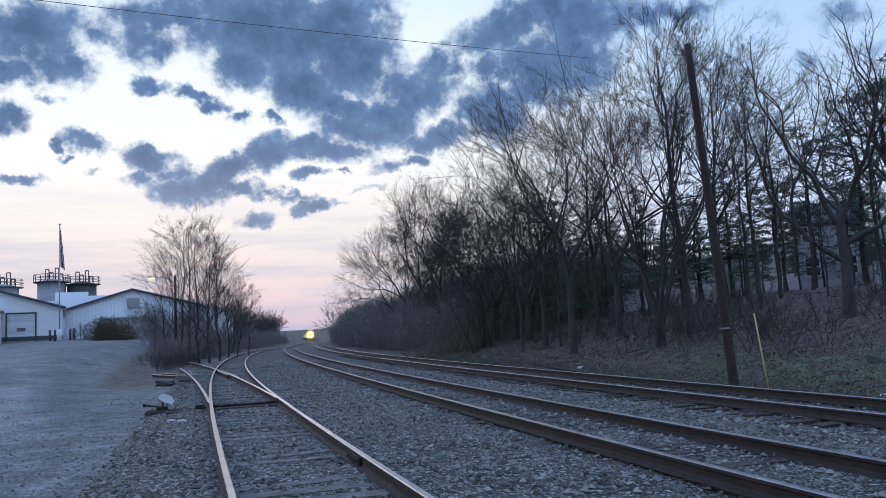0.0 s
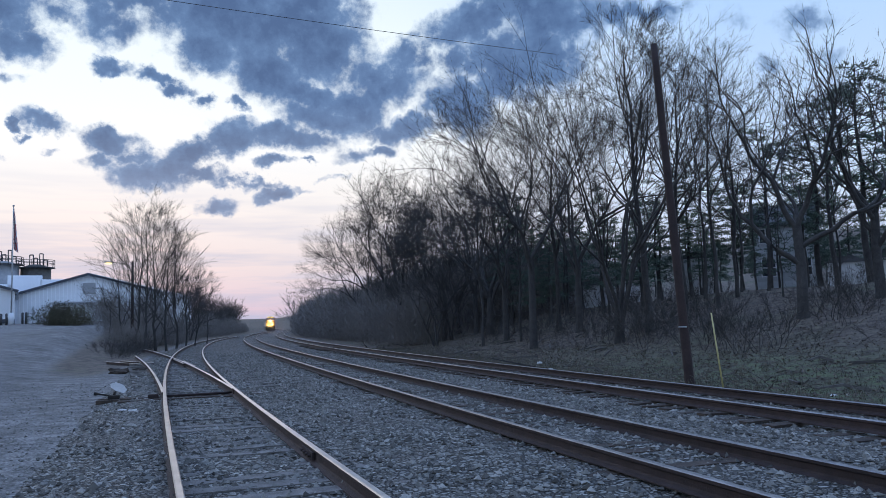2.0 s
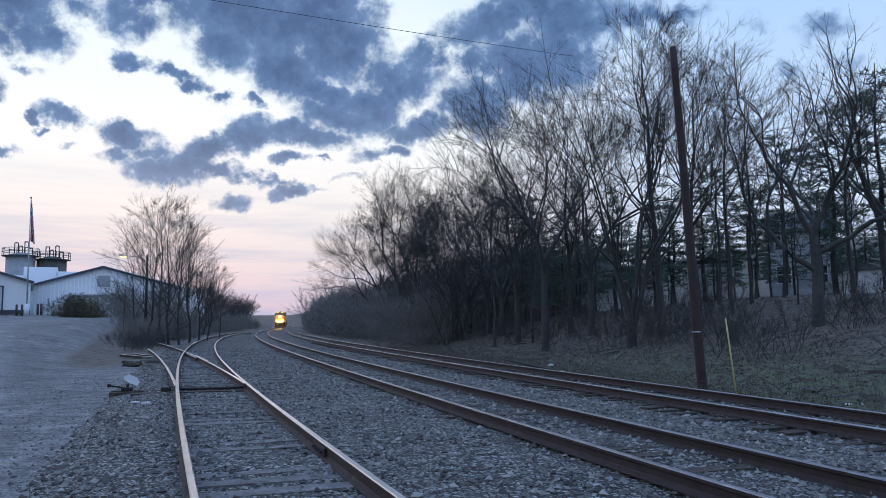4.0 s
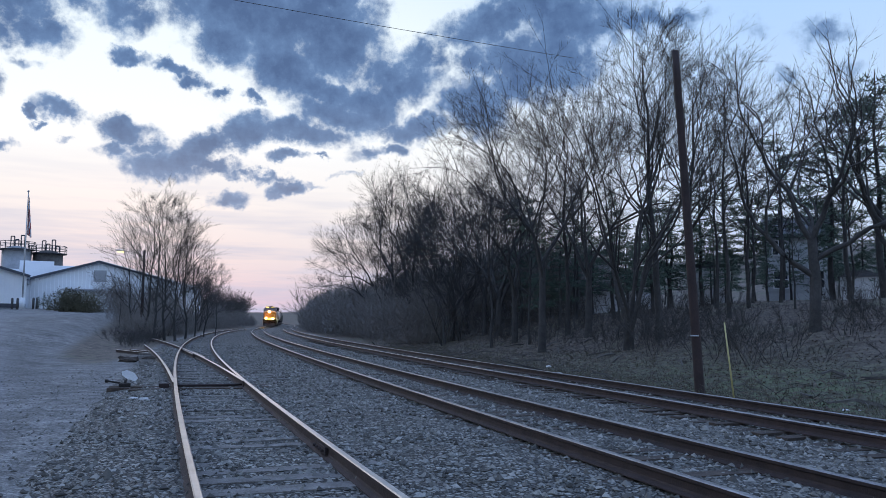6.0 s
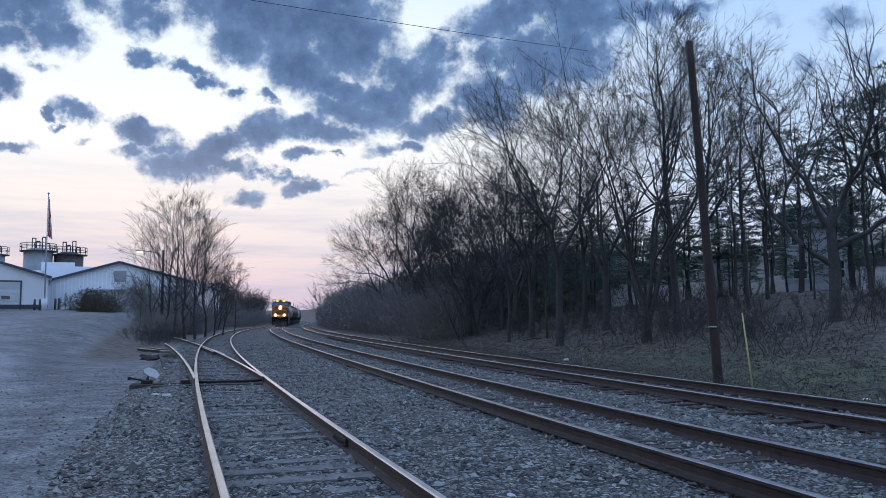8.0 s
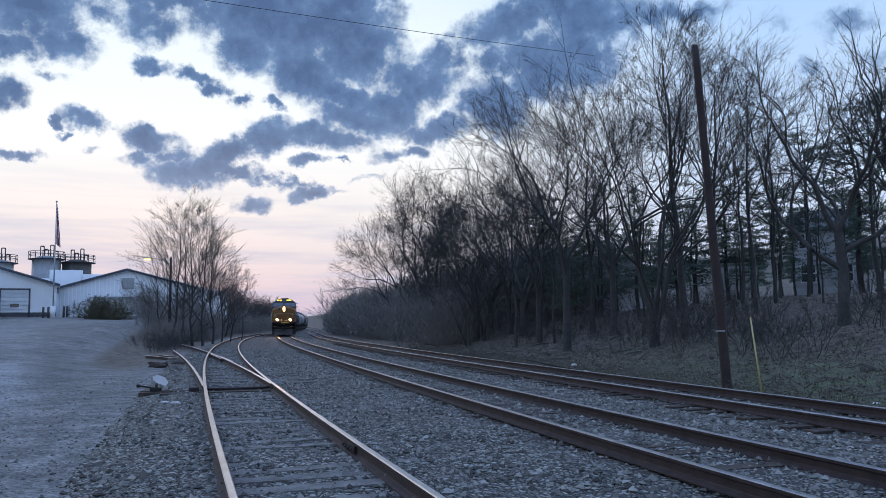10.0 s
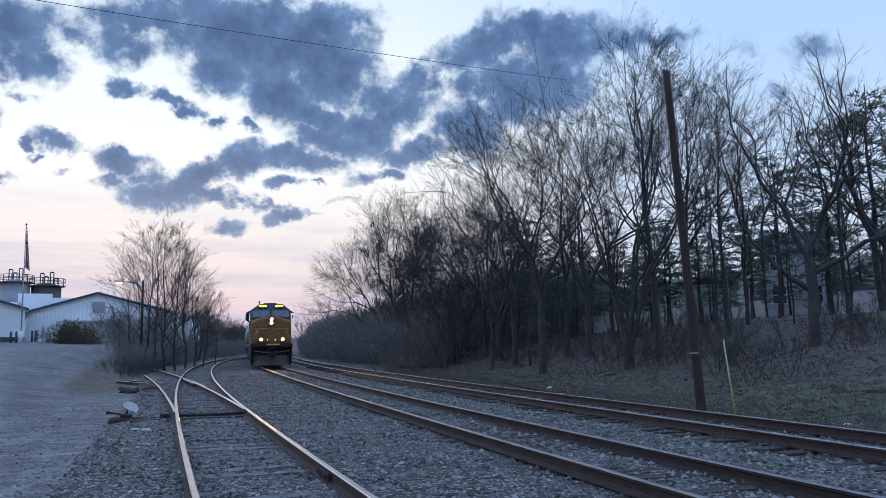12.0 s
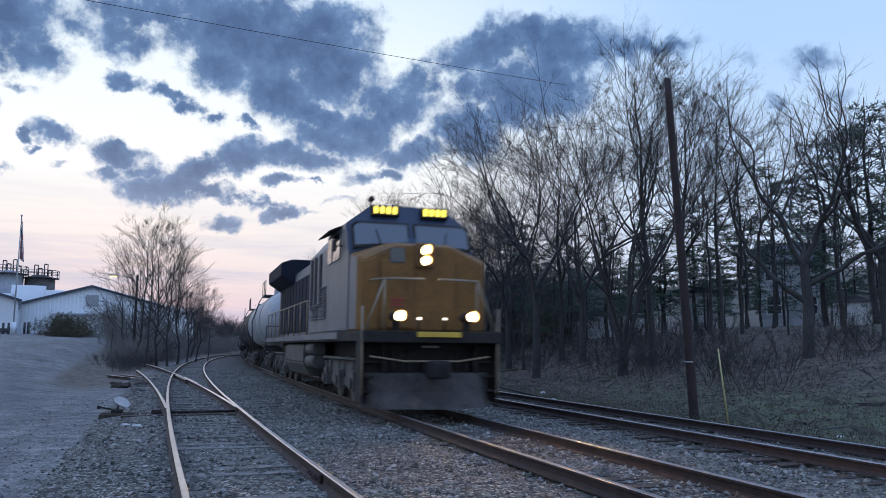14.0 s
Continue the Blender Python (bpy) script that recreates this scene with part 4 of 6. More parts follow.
for kind, which, azim, dist, top, turn in (
        ("round", 0, -0.3, 72, 11.2, 100), ("round", 1, 1.9, 77, 10.0, 0), ("round", 0, 4.0, 66, 10.3, 200), ("round", 1, -2.0, 85, 8.8, 60),
        ("round", 0, -3.0, 96, 6.6, 30), ("fan", 1, 5.2, 61, 10.6, 45), ("round", 1, 2.9, 62, 8.3, 250)):
    plant_tall(kind, which, azim, dist, top, turn, BANK_TREES[kind], "trees at the wood's edge")
for i in range(9):
    plant_tall("sapling", i, 6.0 + 2.9 * i + random.uniform(-0.6, 0.6), random.uniform(42, 58), random.uniform(9.5, 13.5), 40 * i, BANK_TREES["sapling"], "trees on the bank")

# the wood further along the line
for i in range(64):
    s = 60 + 250 * (i / 64) ** 1.15 + random.uniform(-3, 3)
    x, y, _ = on(MAIN, s, SPACING + (8.0, 10.0, 12.5, 16, 21)[i % 5] + random.uniform(-1.2, 1.8))
    plant(FAR[i % 3], x, y, random.uniform(6.0, 8.6) / TALLEST["far"][i % 3], random.uniform(0, 360), "slender bare tree in the line-side wood", "tree", "trees of the wood", "bare_tree")

# evergreens: a close row behind the bare trees, taller to the east
for i in range(20):
    azim = 8.0 + 1.3 * i + random.uniform(-0.3, 0.3)
    plant_tall("old_pine" if i % 3 == 0 else "pine", i, azim, random.uniform(54, 62), random.uniform(6.2, 9.4) if azim < 20 else random.uniform(6.0, 9.5), 47 * i,
               "dark ragged evergreen behind the bare trees", "evergreens", "evergreen")
for azim, dist, top in ((25.6, 60, 12.4), (28.6, 57, 13.8), (31.4, 50, 15.6), (33.8, 48, 15.0), (18.4, 59, 9.6), (20.4, 57, 10.6), (22.0, 58, 10.2), (23.4, 57, 9.6)):
    plant_tall("old_pine", int(azim), azim, dist, top, azim * 31, "dark evergreen with a bare lower trunk and level boughs", "evergreens", "evergreen")
for i in range(13):
    azim = 7.5 + 1.35 * i + random.uniform(-0.4, 0.4)
    plant_tall("pine", i, azim + (0 if azim < 17 else 6), random.uniform(64, 72), random.uniform(6.8, 9.8), 61 * i, "dark ragged evergreen behind the bare trees", "evergreens", "evergreen")
for i in range(13):
    azim = 7.0 + 2.2 * i
    plant_tall("pine", i, azim, random.uniform(80, 96), random.uniform(5.0, 7.5), 80 * i, "dark ragged evergreen behind the bare trees", "evergreens", "evergreen")

# thicket: low by the near bank, high and close further along
for i in range(64):
    s = random.uniform(24, 62)
    x, y, _ = on(MAIN, s, SPACING + 9.5 + abs(random.gauss(0, 6)))
    plant(SHRUBS[i % 3], x, y, random.uniform(0.45, 1.0), random.uniform(0, 360), "leafless brown thicket shrub", "shrub", "thicket", "shrub")
places = []
for i in range(120):
    s = 62 + 240 * (i / 120) ** 1.15
    u = SPACING + 6.5 + 9.0 * random.random() ** 1.5
    x, y, _ = on(MAIN, s, u)
    places.append((i, x, y, random.uniform(1.1, 1.9) * (0.7 if u < SPACING + 8.5 else 1.0), random.uniform(0, 6.28)))
for i in range(40):
    x, y, _ = on(MAIN, 60 + 70 * i / 40, SPACING + 15 + 8 * random.random())
    places.append((i, x, y, random.uniform(1.5, 2.3), random.uniform(0, 6.28)))
for i in range(26):
    x, y, _ = on(MAIN, 98 + 130 * i / 26, SPACING + 5.6 + 4 * random.random())
    places.append((i, x, y, random.uniform(2.0, 2.7), random.uniform(0, 6.28)))
joined("thicket", CLUMPS, places, "tall dense leafless brown thicket along the wood's edge", "thicket")

places = []
for i in range(80):
    x, y, _ = on(MAIN, 14 + 48 * (i / 80), SPACING + 10.5 + abs(random.gauss(0, 5.0)))
    places.append((i, x, y, random.uniform(0.2, 0.5), random.uniform(0, 6.28)))
joined("brambles", SHRUBS, places, "low tangled brown brambles on the bank", "brambles")

# west side: the clump by the spur and the brush beyond it
for i, (kind, azim, dist, top) in enumerate((("stem", -18.5, 66, 8.7), ("stem", -17.9, 64, 9.5), ("stem", -17.2, 67, 8.9), ("stem", -16.5, 65, 8.3), ("stem", -15.9, 68, 7.5),
                                              ("stem", -15.3, 70, 6.0), ("stem", -14.6, 76, 4.6), ("sapling", -20.1, 72, 3.0), ("stem", -19.3, 70, 6.0), ("sapling", -13.9, 84, 4.0))):
    plant_tall(kind, i, azim, dist, top, 70 * i, "bare upright tree in the clump by the spur", "clump by the spur")
for i in range(26):
    azim = -18.8 + 4.6 * i / 26
    x, y = polar(azim, random.uniform(58, 84))
    if across(x, y)[1] < -8.5:
        plant(SHRUBS[i % 3], x, y, random.uniform(0.45, 0.9) * (1.5 if azim > -17.5 else 1.0), random.uniform(0, 360), "leafless brown line-side brush", "shrub", "line-side brush", "shrub")
places = []
for i in range(70):
    s = 84 + 210 * (i / 70) ** 1.2
    x, y, _ = on(MAIN, s, -8.0 - 8.0 * random.random() ** 1.5)
    places.append((i, x, y, random.uniform(0.8, 1.5), random.uniform(0, 6.28)))
for i in range(14):
    x, y, _ = on(MAIN, 76 + 24 * i / 14, -10.0 - 3.0 * random.random())
    places.append((i, x, y, random.uniform(0.4, 0.8), random.uniform(0, 6.28)))
for i in range(26):
    x, y, _ = on(MAIN, 66 + 44 * i / 26, -9.0 - 2.4 * random.random())
    places.append((i, x, y, random.uniform(0.4, 0.75), random.uniform(0, 6.28)))
joined("far_brush", CLUMPS, places, "leafless brown brush along the far siding", "brush")
places = []
for i in range(60):
    x, y, _ = on(MAIN, 50 + 26 * (i / 60), -8.4 - 1.9 * random.random() ** 1.5)
    places.append((i, x, y, random.uniform(0.2, 0.5), random.uniform(0, 6.28)))
joined("lot_brambles", SHRUBS, places, "low tangled brown brambles at the edge of the lot", "brambles")
for i in range(26):
    x, y, _ = on(MAIN, 104 + 190 * i / 26, -8 - 5.0 * random.random())
    plant(FAR[i % 3], x, y, random.uniform(6.0, 9.5) / TALLEST["far"][i % 3], random.uniform(0, 360), "small bare tree beyond the siding", "tree", "far trees", "bare_tree")


def bush_mesh(seed, wide, high):
    """A dense small-leaved bush: stems and many leaf blades in a lumpy dome."""
    t = Wood(seed)
    r = t.rnd
    for i in range(14):
        a = r.uniform(0, 6.283)
        t.limb(Vector((0.2 * math.cos(a), 0.2 * math.sin(a), -0.1)), Vector((math.cos(a), math.sin(a), r.uniform(0.5, 1.5))), high * 0.8, 0.03, 2, (0, 0, 4), 0.05, 0.15)
    for i in range(2600):
        a, q = r.uniform(0, 6.283), r.random() ** 0.4
        e = r.uniform(0, 1.5)
        k = q * (1 + 0.18 * math.sin(3 * a + seed) + 0.12 * math.sin(7 * a + 4 * e))
        p = Vector((wide * k * math.cos(a) * math.cos(e), wide * k * math.sin(a) * math.cos(e), 0.05 + high * k * math.sin(e)))
        d = Vector((r.gauss(0, 1), r.gauss(0, 1), r.gauss(0.3, 1))).normalized() * r.uniform(0.08, 0.2)
        s = d.orthogonal().normalized() * r.uniform(0.03, 0.07)
        b = len(t.verts)
        t.verts += [tuple(p - s), tuple(p + s), tuple(p + d)]
        t.faces.append((b, b + 1, b + 2))
        t.index.append(1)
    return t.mesh("bush", [TWIG, OLIVE])


BUSHES = [bush_mesh(3, 1.9, 2.0), bush_mesh(4, 1.5, 1.6)]
for i, (azim, dist, size) in enumerate(((-23.5, 88, 1.0), (-22.8, 87, 1.2), (-22.1, 86, 0.9))):
    x, y = polar(azim, dist)
    plant(BUSHES[i % 2], x, y, size, 50 * i, "rounded olive-brown bush at the edge of the lot", "shrub", "bushes at the lot", "bush")


# ---------------------------------------------------------------- pole, stake and wire
def build_pole():
    x, y = polar(20.0, 23.0)
    z = 1.578 - 23 * math.tan(radians(4.6)) - 0.3
    tx, ty = polar(18.83, 23.0)
    tz = 1.578 + 23 * math.tan(radians(18.83))
    pole = thing("utility_pole", "leaning brown timber utility pole with bare top", "utility pole", pose(x, y, z))
    top = Vector((tx - x, ty - y, tz - z))
    bm = bmesh.new()
    n, sides = 12, 14
    rings = []
    for i in range(n + 1):
        c, r = top * (i / n), 0.135 - 0.035 * i / n
        rings.append([bm.verts.new(c + Vector((r * math.cos(6.283 * j / sides), r * math.sin(6.283 * j / sides), 0))) for j in range(sides)])
    for i in range(n):
        for j in range(sides):
            bm.faces.new((rings[i][j], rings[i][(j + 1) % sides], rings[i + 1][(j + 1) % sides], rings[i + 1][j])).smooth = True
    bm.faces.new(rings[-1])
    part("shaft", bm, POLEWOOD, pole)
    bm = bmesh.new()
    c = top * 0.185
    rod(bm, c + Vector((-0.19, -0.12, 0)), c + Vector((0.02, -0.17, 0)), 0.02)
    part("bracket", bm, GALV, pole, "small pale metal tag bracket")


build_pole()


def build_stake():
    x, y = polar(22.15, 21.0)
    tx, ty = polar(21.63, 21.0)
    stake = thing("marker_stake", "thin leaning yellow marker stake in rough grass", "marker stake", pose(x, y, float(ground_z(x, y)) - 0.1))
    base = stake.matrix_basis.translation
    bm = bmesh.new()
    tip = Vector((tx, ty, 1.578 + 21 * math.tan(radians(0.17)))) - base
    rod(bm, (0, 0, 0), tip, 0.022, 0.018, sides=8)
    part("rod", bm, material("yellow_marker_paint", (0.40, 0.34, 0.13), (0.56, 0.49, 0.22), 0.6, 3.0, 0.1), stake)


def build_wire():
    """One sagging cable across the line to a far pole hidden in the trees."""
    a = Vector((*polar(-45.55, 46.0), 1.578 + 46 * math.tan(radians(21.13))))
    b = Vector((*polar(9.72, 60.0), 1.578 + 60 * math.tan(radians(19.27))))
    b = a.lerp(b, 1.06)
    curve = bpy.data.curves.new("overhead_wire", "CURVE")
    curve.dimensions, curve.bevel_depth, curve.bevel_resolution = "3D", 0.018, 1
    sp = curve.splines.new("POLY")
    n = 40
    sp.points.add(n)
    for i in range(n + 1):
        f = i / n
        p = a.lerp(b, f) - Vector((0, 0, 0.25 * 4 * f * (1 - f)))
        sp.points[i].co = (*p, 1)
    curve.materials.append(DARKSTEEL)
    tagged(new("overhead_wire", curve), "single dark overhead cable sagging across the sky", "cable")


build_stake()
build_wire()


# ---------------------------------------------------------------- turnout and switch stand
def build_spur():
    x0, y0, _ = (float(v) for v in on(SIDING, 18.0))
    pts, x, y, h = [], x0, y0, radians(-18.3)
    for i in range(120):
        pts.append((x, y, h))
        x, y, h = x + 0.5 * math.sin(h), y + 0.5 * math.cos(h), h - 0.5 * 1.7e-3
    spur = thing("spur_track", "worn spur rails branching from the siding into the brush", "railway track")
    right = [(x + HALF * math.cos(h), y - HALF * math.sin(h), h) for x, y, h in pts[2:106]]
    left = [(x - HALF * math.cos(h), y + HALF * math.sin(h), h) for x, y, h in pts[2:60]]
    for path in (right, left):
        rail(spur, path, lambda i: RT - 0.004 + 0.0 * i, [RUST, POLISHED])
    # guard and frog rails where the two tracks cross
    for off, lo, hi in ((HALF + 0.09, 26, 38), (HALF - 0.11, 32, 44)):
        rail(spur, [(x + off * math.cos(h), y - off * math.sin(h), h) for x, y, h in pts[lo:hi]], RT - 0.012, [RUST, DULL_TOP], "guard_rail")
    meshes = [tie_mesh("tie", TIE, 3.6), tie_mesh("tie", TIE, 2.6)]
    for i in range(6, 46):
        if i % 2:
            x, y, h = pts[i]
            ob = new("tie", meshes[i > 40])
            ob.parent = spur
            ob.matrix_basis = pose(x + (0.4 if i <= 40 else 0), y, 0.094 + random.uniform(-0.012, 0.012), 0, 0, -math.degrees(h) + random.uniform(-1.5, 1.5))


def build_switch_stand():
    x, y, z = -6.55, 18.3, -0.02
    stand = thing("switch_stand", "low ground-throw switch stand with tilted white target", "switch stand", pose(x, y, z, 0, 0, 16) @ Matrix.Scale(0.72, 4))
    bm = bmesh.new()
    box(bm, (1.2, 0.24, 0.14), (0.1, 0.0, 0.07), bevel=0.015)
    box(bm, (1.2, 0.24, 0.14), (0.1, 0.62, 0.07), (0, 0, 3), bevel=0.015)
    part("head_tie", bm, DARK_TIE, stand)
    bm = bmesh.new()
    box(bm, (0.34, 0.40, 0.12), (0, 0.3, 0.2), bevel=0.03)
    rod(bm, (0, 0.3, 0.2), (0.02, 0.3, 0.36), 0.05, 0.035)
    box(bm, (0.5, 0.06, 0.05), (-0.25, 0.25, 0.28), (0, 12, 10), bevel=0.012)
    rod(bm, (-0.48, 0.2, 0.33), (-0.58, 0.18, 0.34), 0.05, sides=10)
    part("throw_mechanism", bm, BLACK, stand)
    bm = bmesh.new()
    rod(bm, (0.02, 0.3, 0.3), (0.1, 0.3, 0.62), 0.016)
    part("mast", bm, DARKSTEEL, stand)
    bm = bmesh.new()
    prism(bm, ((-0.26, 0.05), (-0.12, 0.14), (0.12, 0.10), (0.27, -0.03), (0.2, -0.15), (-0.06, -0.12), (-0.22, -0.05)), -0.012, 0.012)
    part("target", bm, material("white_enamel", (0.55, 0.57, 0.6), (0.78, 0.79, 0.82), 0.45, 5.0, 0.05), stand, "tilted white enamel target plate", pose(0.13, 0.27, 0.5, 0, 14, 0))
    bm = bmesh.new()
    rod(bm, (0.15, 0.3, 0.11), (3.6, -0.8, 0.14), 0.022)
    box(bm, (0.16, 0.14, 0.12), (1.15, 0.02, 0.15), bevel=0.02)
    part("throw_rod", bm, RUST, stand)


def build_loose_bits():
    steel = thing("loose_rails", "two lengths of loose rusty rail lying beside the spur", "scrap rail")
    for dx in (0, 0.5):
        rail(steel, [(-14.9 + dx + 0.74 * k, 40.4 + dx - 0.98 * k, 2.49) for k in range(5)], lambda i: float(ground_z(-14.9 + 0.74 * i, 40.4 - 0.98 * i)) + 0.15, [RUST, DULL_TOP])
    for i, (x, y) in enumerate(((-10.9, 31.2), (-10.4, 31.8), (-11.3, 31.6))):
        bm = bmesh.new()
        bmesh.ops.create_icosphere(bm, subdivisions=2, radius=0.22)
        for v in bm.verts:
            v.co = Vector((v.co.x * 1.3, v.co.y, v.co.z * 0.55)) * (1 + 0.9 * noise.noise(v.co * 9 + Vector((i, 0, 0))))
        ob = part("dirt_clod", bm, DARK_TIE, None, "", pose(x, y, 0.05, 0, 0, i * 40))
        tagged(ob, "dark heap of rotten tie scraps by the spur", "debris", "debris heaps")
    paper = material("pale_litter", (0.36, 0.36, 0.36), (0.6, 0.6, 0.59), 0.8, 9.0, 0.1)
    for i, (x, y, s) in enumerate(((-5.2, 15.6, 0.10), (-5.5, 15.9, 0.07), (4.7, 27.5, 0.12), (5.1, 27.6, 0.08), (9.8, 17.8, 0.08), (10.2, 17.9, 0.06), (0.61, 6.78, 0.045))):
        bm = bmesh.new()
        bmesh.ops.create_icosphere(bm, subdivisions=2, radius=s)
        for v in bm.verts:
            v.co = Vector((v.co.x * 1.2, v.co.y * 0.8, max(v.co.z, -0.2 * s) * 0.5)) * (1 + 0.5 * noise.noise(v.co * (3 / s) + Vector((i * 3, 0, 0))))
        z = float(ground_z(x, y)) if across(x, y)[1] > 7 or across(x, y)[1] < -8 else 0.06
        ob = part("litter", bm, paper, None, "", pose(x, y, z + 0.2 * s * 0.5, 0, 0, i * 50))
        tagged(ob, "crumpled pale scrap of litter lying by the line", "litter", "litter")


build_spur()
build_switch_stand()
build_loose_bits()


def build_floor_litter():
    """Fallen sticks on the bank, and tufts of rough grass on the verge."""
    t = Wood(5)
    r = t.rnd
    for i in range(1500):
        s, u = r.uniform(8, 70), SPACING + 3.6 + abs(r.gauss(0, 6.5))
        x, y, _ = on(MAIN, s, u)
        z, a, n = float(ground_z(x, y)), r.uniform(0, 6.283), r.uniform(0.15, 0.8)
        big = r.random() < 0.03
        if big:
            n *= 2.6
        p = Vector((x, y, z + 0.03))
        e = p + Vector((math.cos(a) * n, math.sin(a) * n, 0))
        e.z = float(ground_z(e.x, e.y)) + r.uniform(0.02, 0.3)
        m = (p + e) / 2 + Vector((r.gauss(0, 0.08), r.gauss(0, 0.08), r.uniform(0, 0.12)))
        w_ = 0.06 if big else r.uniform(0.004, 0.014)
        t.tube([p, m, e], [w_, w_ * 0.8, w_ * 0.4], 4, 1 if r.random() < 0.7 else 0)
    tagged(new("fallen_sticks", t.mesh("fallen_sticks", [TWIG, BARK_PALE])), "fallen sticks and branches strewn over the bank", "sticks", kind="stuff")
    verts, faces = [], []
    for i in range(5200):
        s, u = r.uniform(4, 60), SPACING + 3.2 + abs(r.gauss(0, 4.5))
        x, y, _ = on(MAIN, s, u)
        z = float(ground_z(x, y)) - 0.02
        for _ in range(4):
            h, a = r.uniform(0.06, 0.26), r.uniform(0, 6.283)
            bx, by = x + r.gauss(0, 0.06), y + r.gauss(0, 0.06)
            k = len(verts)
            verts += [(bx - 0.008 * math.sin(a), by + 0.008 * math.cos(a), z), (bx + 0.008 * math.sin(a), by - 0.008 * math.cos(a), z),
                      (bx + math.cos(a) * h * 0.5, by + math.sin(a) * h * 0.5, z + h)]
            faces.append((k, k + 1, k + 2))
    leaves, flat = [], []
    for i in range(26000):
        s, u = 8 + 55 * r.random() ** 1.3, SPACING + 3.8 + 17 * r.random() ** 1.3
        x, y, _ = on(MAIN, s, u)
        z, a, k, n = float(ground_z(x, y)) + 0.015, r.uniform(0, 6.283), len(leaves), r.uniform(0.035, 0.085)
        c, d = math.cos(a) * n, math.sin(a) * n
        leaves += [(x - c, y - d, z + r.uniform(-0.01, 0.04)), (x + d * 0.5, y - c * 0.5, z), (x + c, y + d, z + r.uniform(-0.01, 0.06)), (x - d * 0.5, y + c * 0.5, z + 0.01)]
        flat.append((k, k + 1, k + 2, k + 3))
    tagged(new("leaf_litter", raw_mesh("leaf_litter", leaves, flat, [DEADLEAF])), "dead brown leaves strewn over the bank", "leaf litter", kind="stuff")
    tagged(new("rough_grass", raw_mesh("rough_grass", verts, faces, [DRYGRASS])), "rough dry grass tufts on the verge", "grass", kind="stuff")


build_floor_litter()


def build_joint():
    """Bolted joint bars on the siding's near rail."""
    for u, s in ((HALF, 9.6), (-HALF, 5.2), (HALF, 21.0)):
        x, y, h = on(SIDING, s, u)
        bm = bmesh.new()
        for side in (-1, 1):
            box(bm, (0.035, 0.62, 0.085), (side * 0.034, 0, -0.088), bevel=0.008)
            for k in (-0.22, -0.08, 0.08, 0.22):
                rod(bm, (side * 0.04, k, -0.088), (side * 0.085, k, -0.088), 0.017, sides=6)
        part("joint_bar", bm, RUST, siding, "bolted rusty joint bars", pose(x, y, RT, 0, 0, -math.degrees(h)))


build_joint()


# ---------------------------------------------------------------- buildings of the plant
def facing(azimuth, distance, z=None, turn=0.0):
    """A pose at the ground whose -y side faces the lot."""
    x, y = polar(azimuth, distance)
    return pose(x, y, float(ground_z(x, y)) if z is None else z, 0, 0, -azimuth + turn)


def gable_hall(name, label, m, width, eave, ridge, depth, ribs):
    """A metal hall: gable wall with standing ribs, pitched roof, dark trim at the rake."""
    hall = thing(name, label, "building", m)
    bm = bmesh.new()
    prism(bm, ((0, -0.5), (width, -0.5), (width, eave), (width / 2, ridge), (0, eave)), 0, depth)
    part("wall", bm, WHITE, hall)
    bm = bmesh.new()
    for i in range(ribs):
        x = width * (i + 0.5) / ribs
        top = eave + (ridge - eave) * (1 - abs(2 * x / width - 1)) - 0.1
        box(bm, (0.06, 0.05, top), (x, -0.02, top / 2))
    part("wall_rib", bm, WHITE, hall)
    a = math.atan2(ridge - eave, width / 2)
    slope = math.hypot(ridge - eave, width / 2) + 0.4
    for s in (-1, 1):
        bm = bmesh.new()
        box(bm, (slope, depth + 0.8, 0.12), (width / 2 + s * (width / 4 + 0.15), depth / 2, (eave + ridge) / 2 + 0.04), (0, s * math.degrees(a), 0))
        part("roof", bm, ROOF, hall)
        bm = bmesh.new()
        box(bm, (slope, 0.1, 0.3), (width / 2 + s * (width / 4 + 0.15), -0.46, (eave + ridge) / 2 - 0.06), (0, s * math.degrees(a), 0))
        part("rake_trim", bm, TRIM, hall)
    return hall


def shutter_door(parent, x, w, h):
    pale = material("pale_shutter_panels", (0.5, 0.53, 0.57), (0.64, 0.67, 0.70), 0.5, 1.0, 0.1)
    for i in range(7):
        bm = bmesh.new()
        box(bm, (w, 0.06, h / 7 - 0.03), (x, -0.06, h * (i + 0.5) / 7), bevel=0.01)
        d = part("door_panel", bm, pale, parent)
    bm = bmesh.new()
    for s in (-1, 1):
        box(bm, (0.16, 0.14, h + 0.1), (x + s * (w / 2 + 0.08), -0.07, h / 2))
    box(bm, (w + 0.32, 0.14, 0.16), (x, -0.07, h + 0.1))
    part("door_frame", bm, TRIM, parent)
    bm = bmesh.new()
    box(bm, (0.9, 0.05, 0.4), (x, -0.11, h * 0.43), bevel=0.02)
    part("door_pane", bm, PANE, parent)


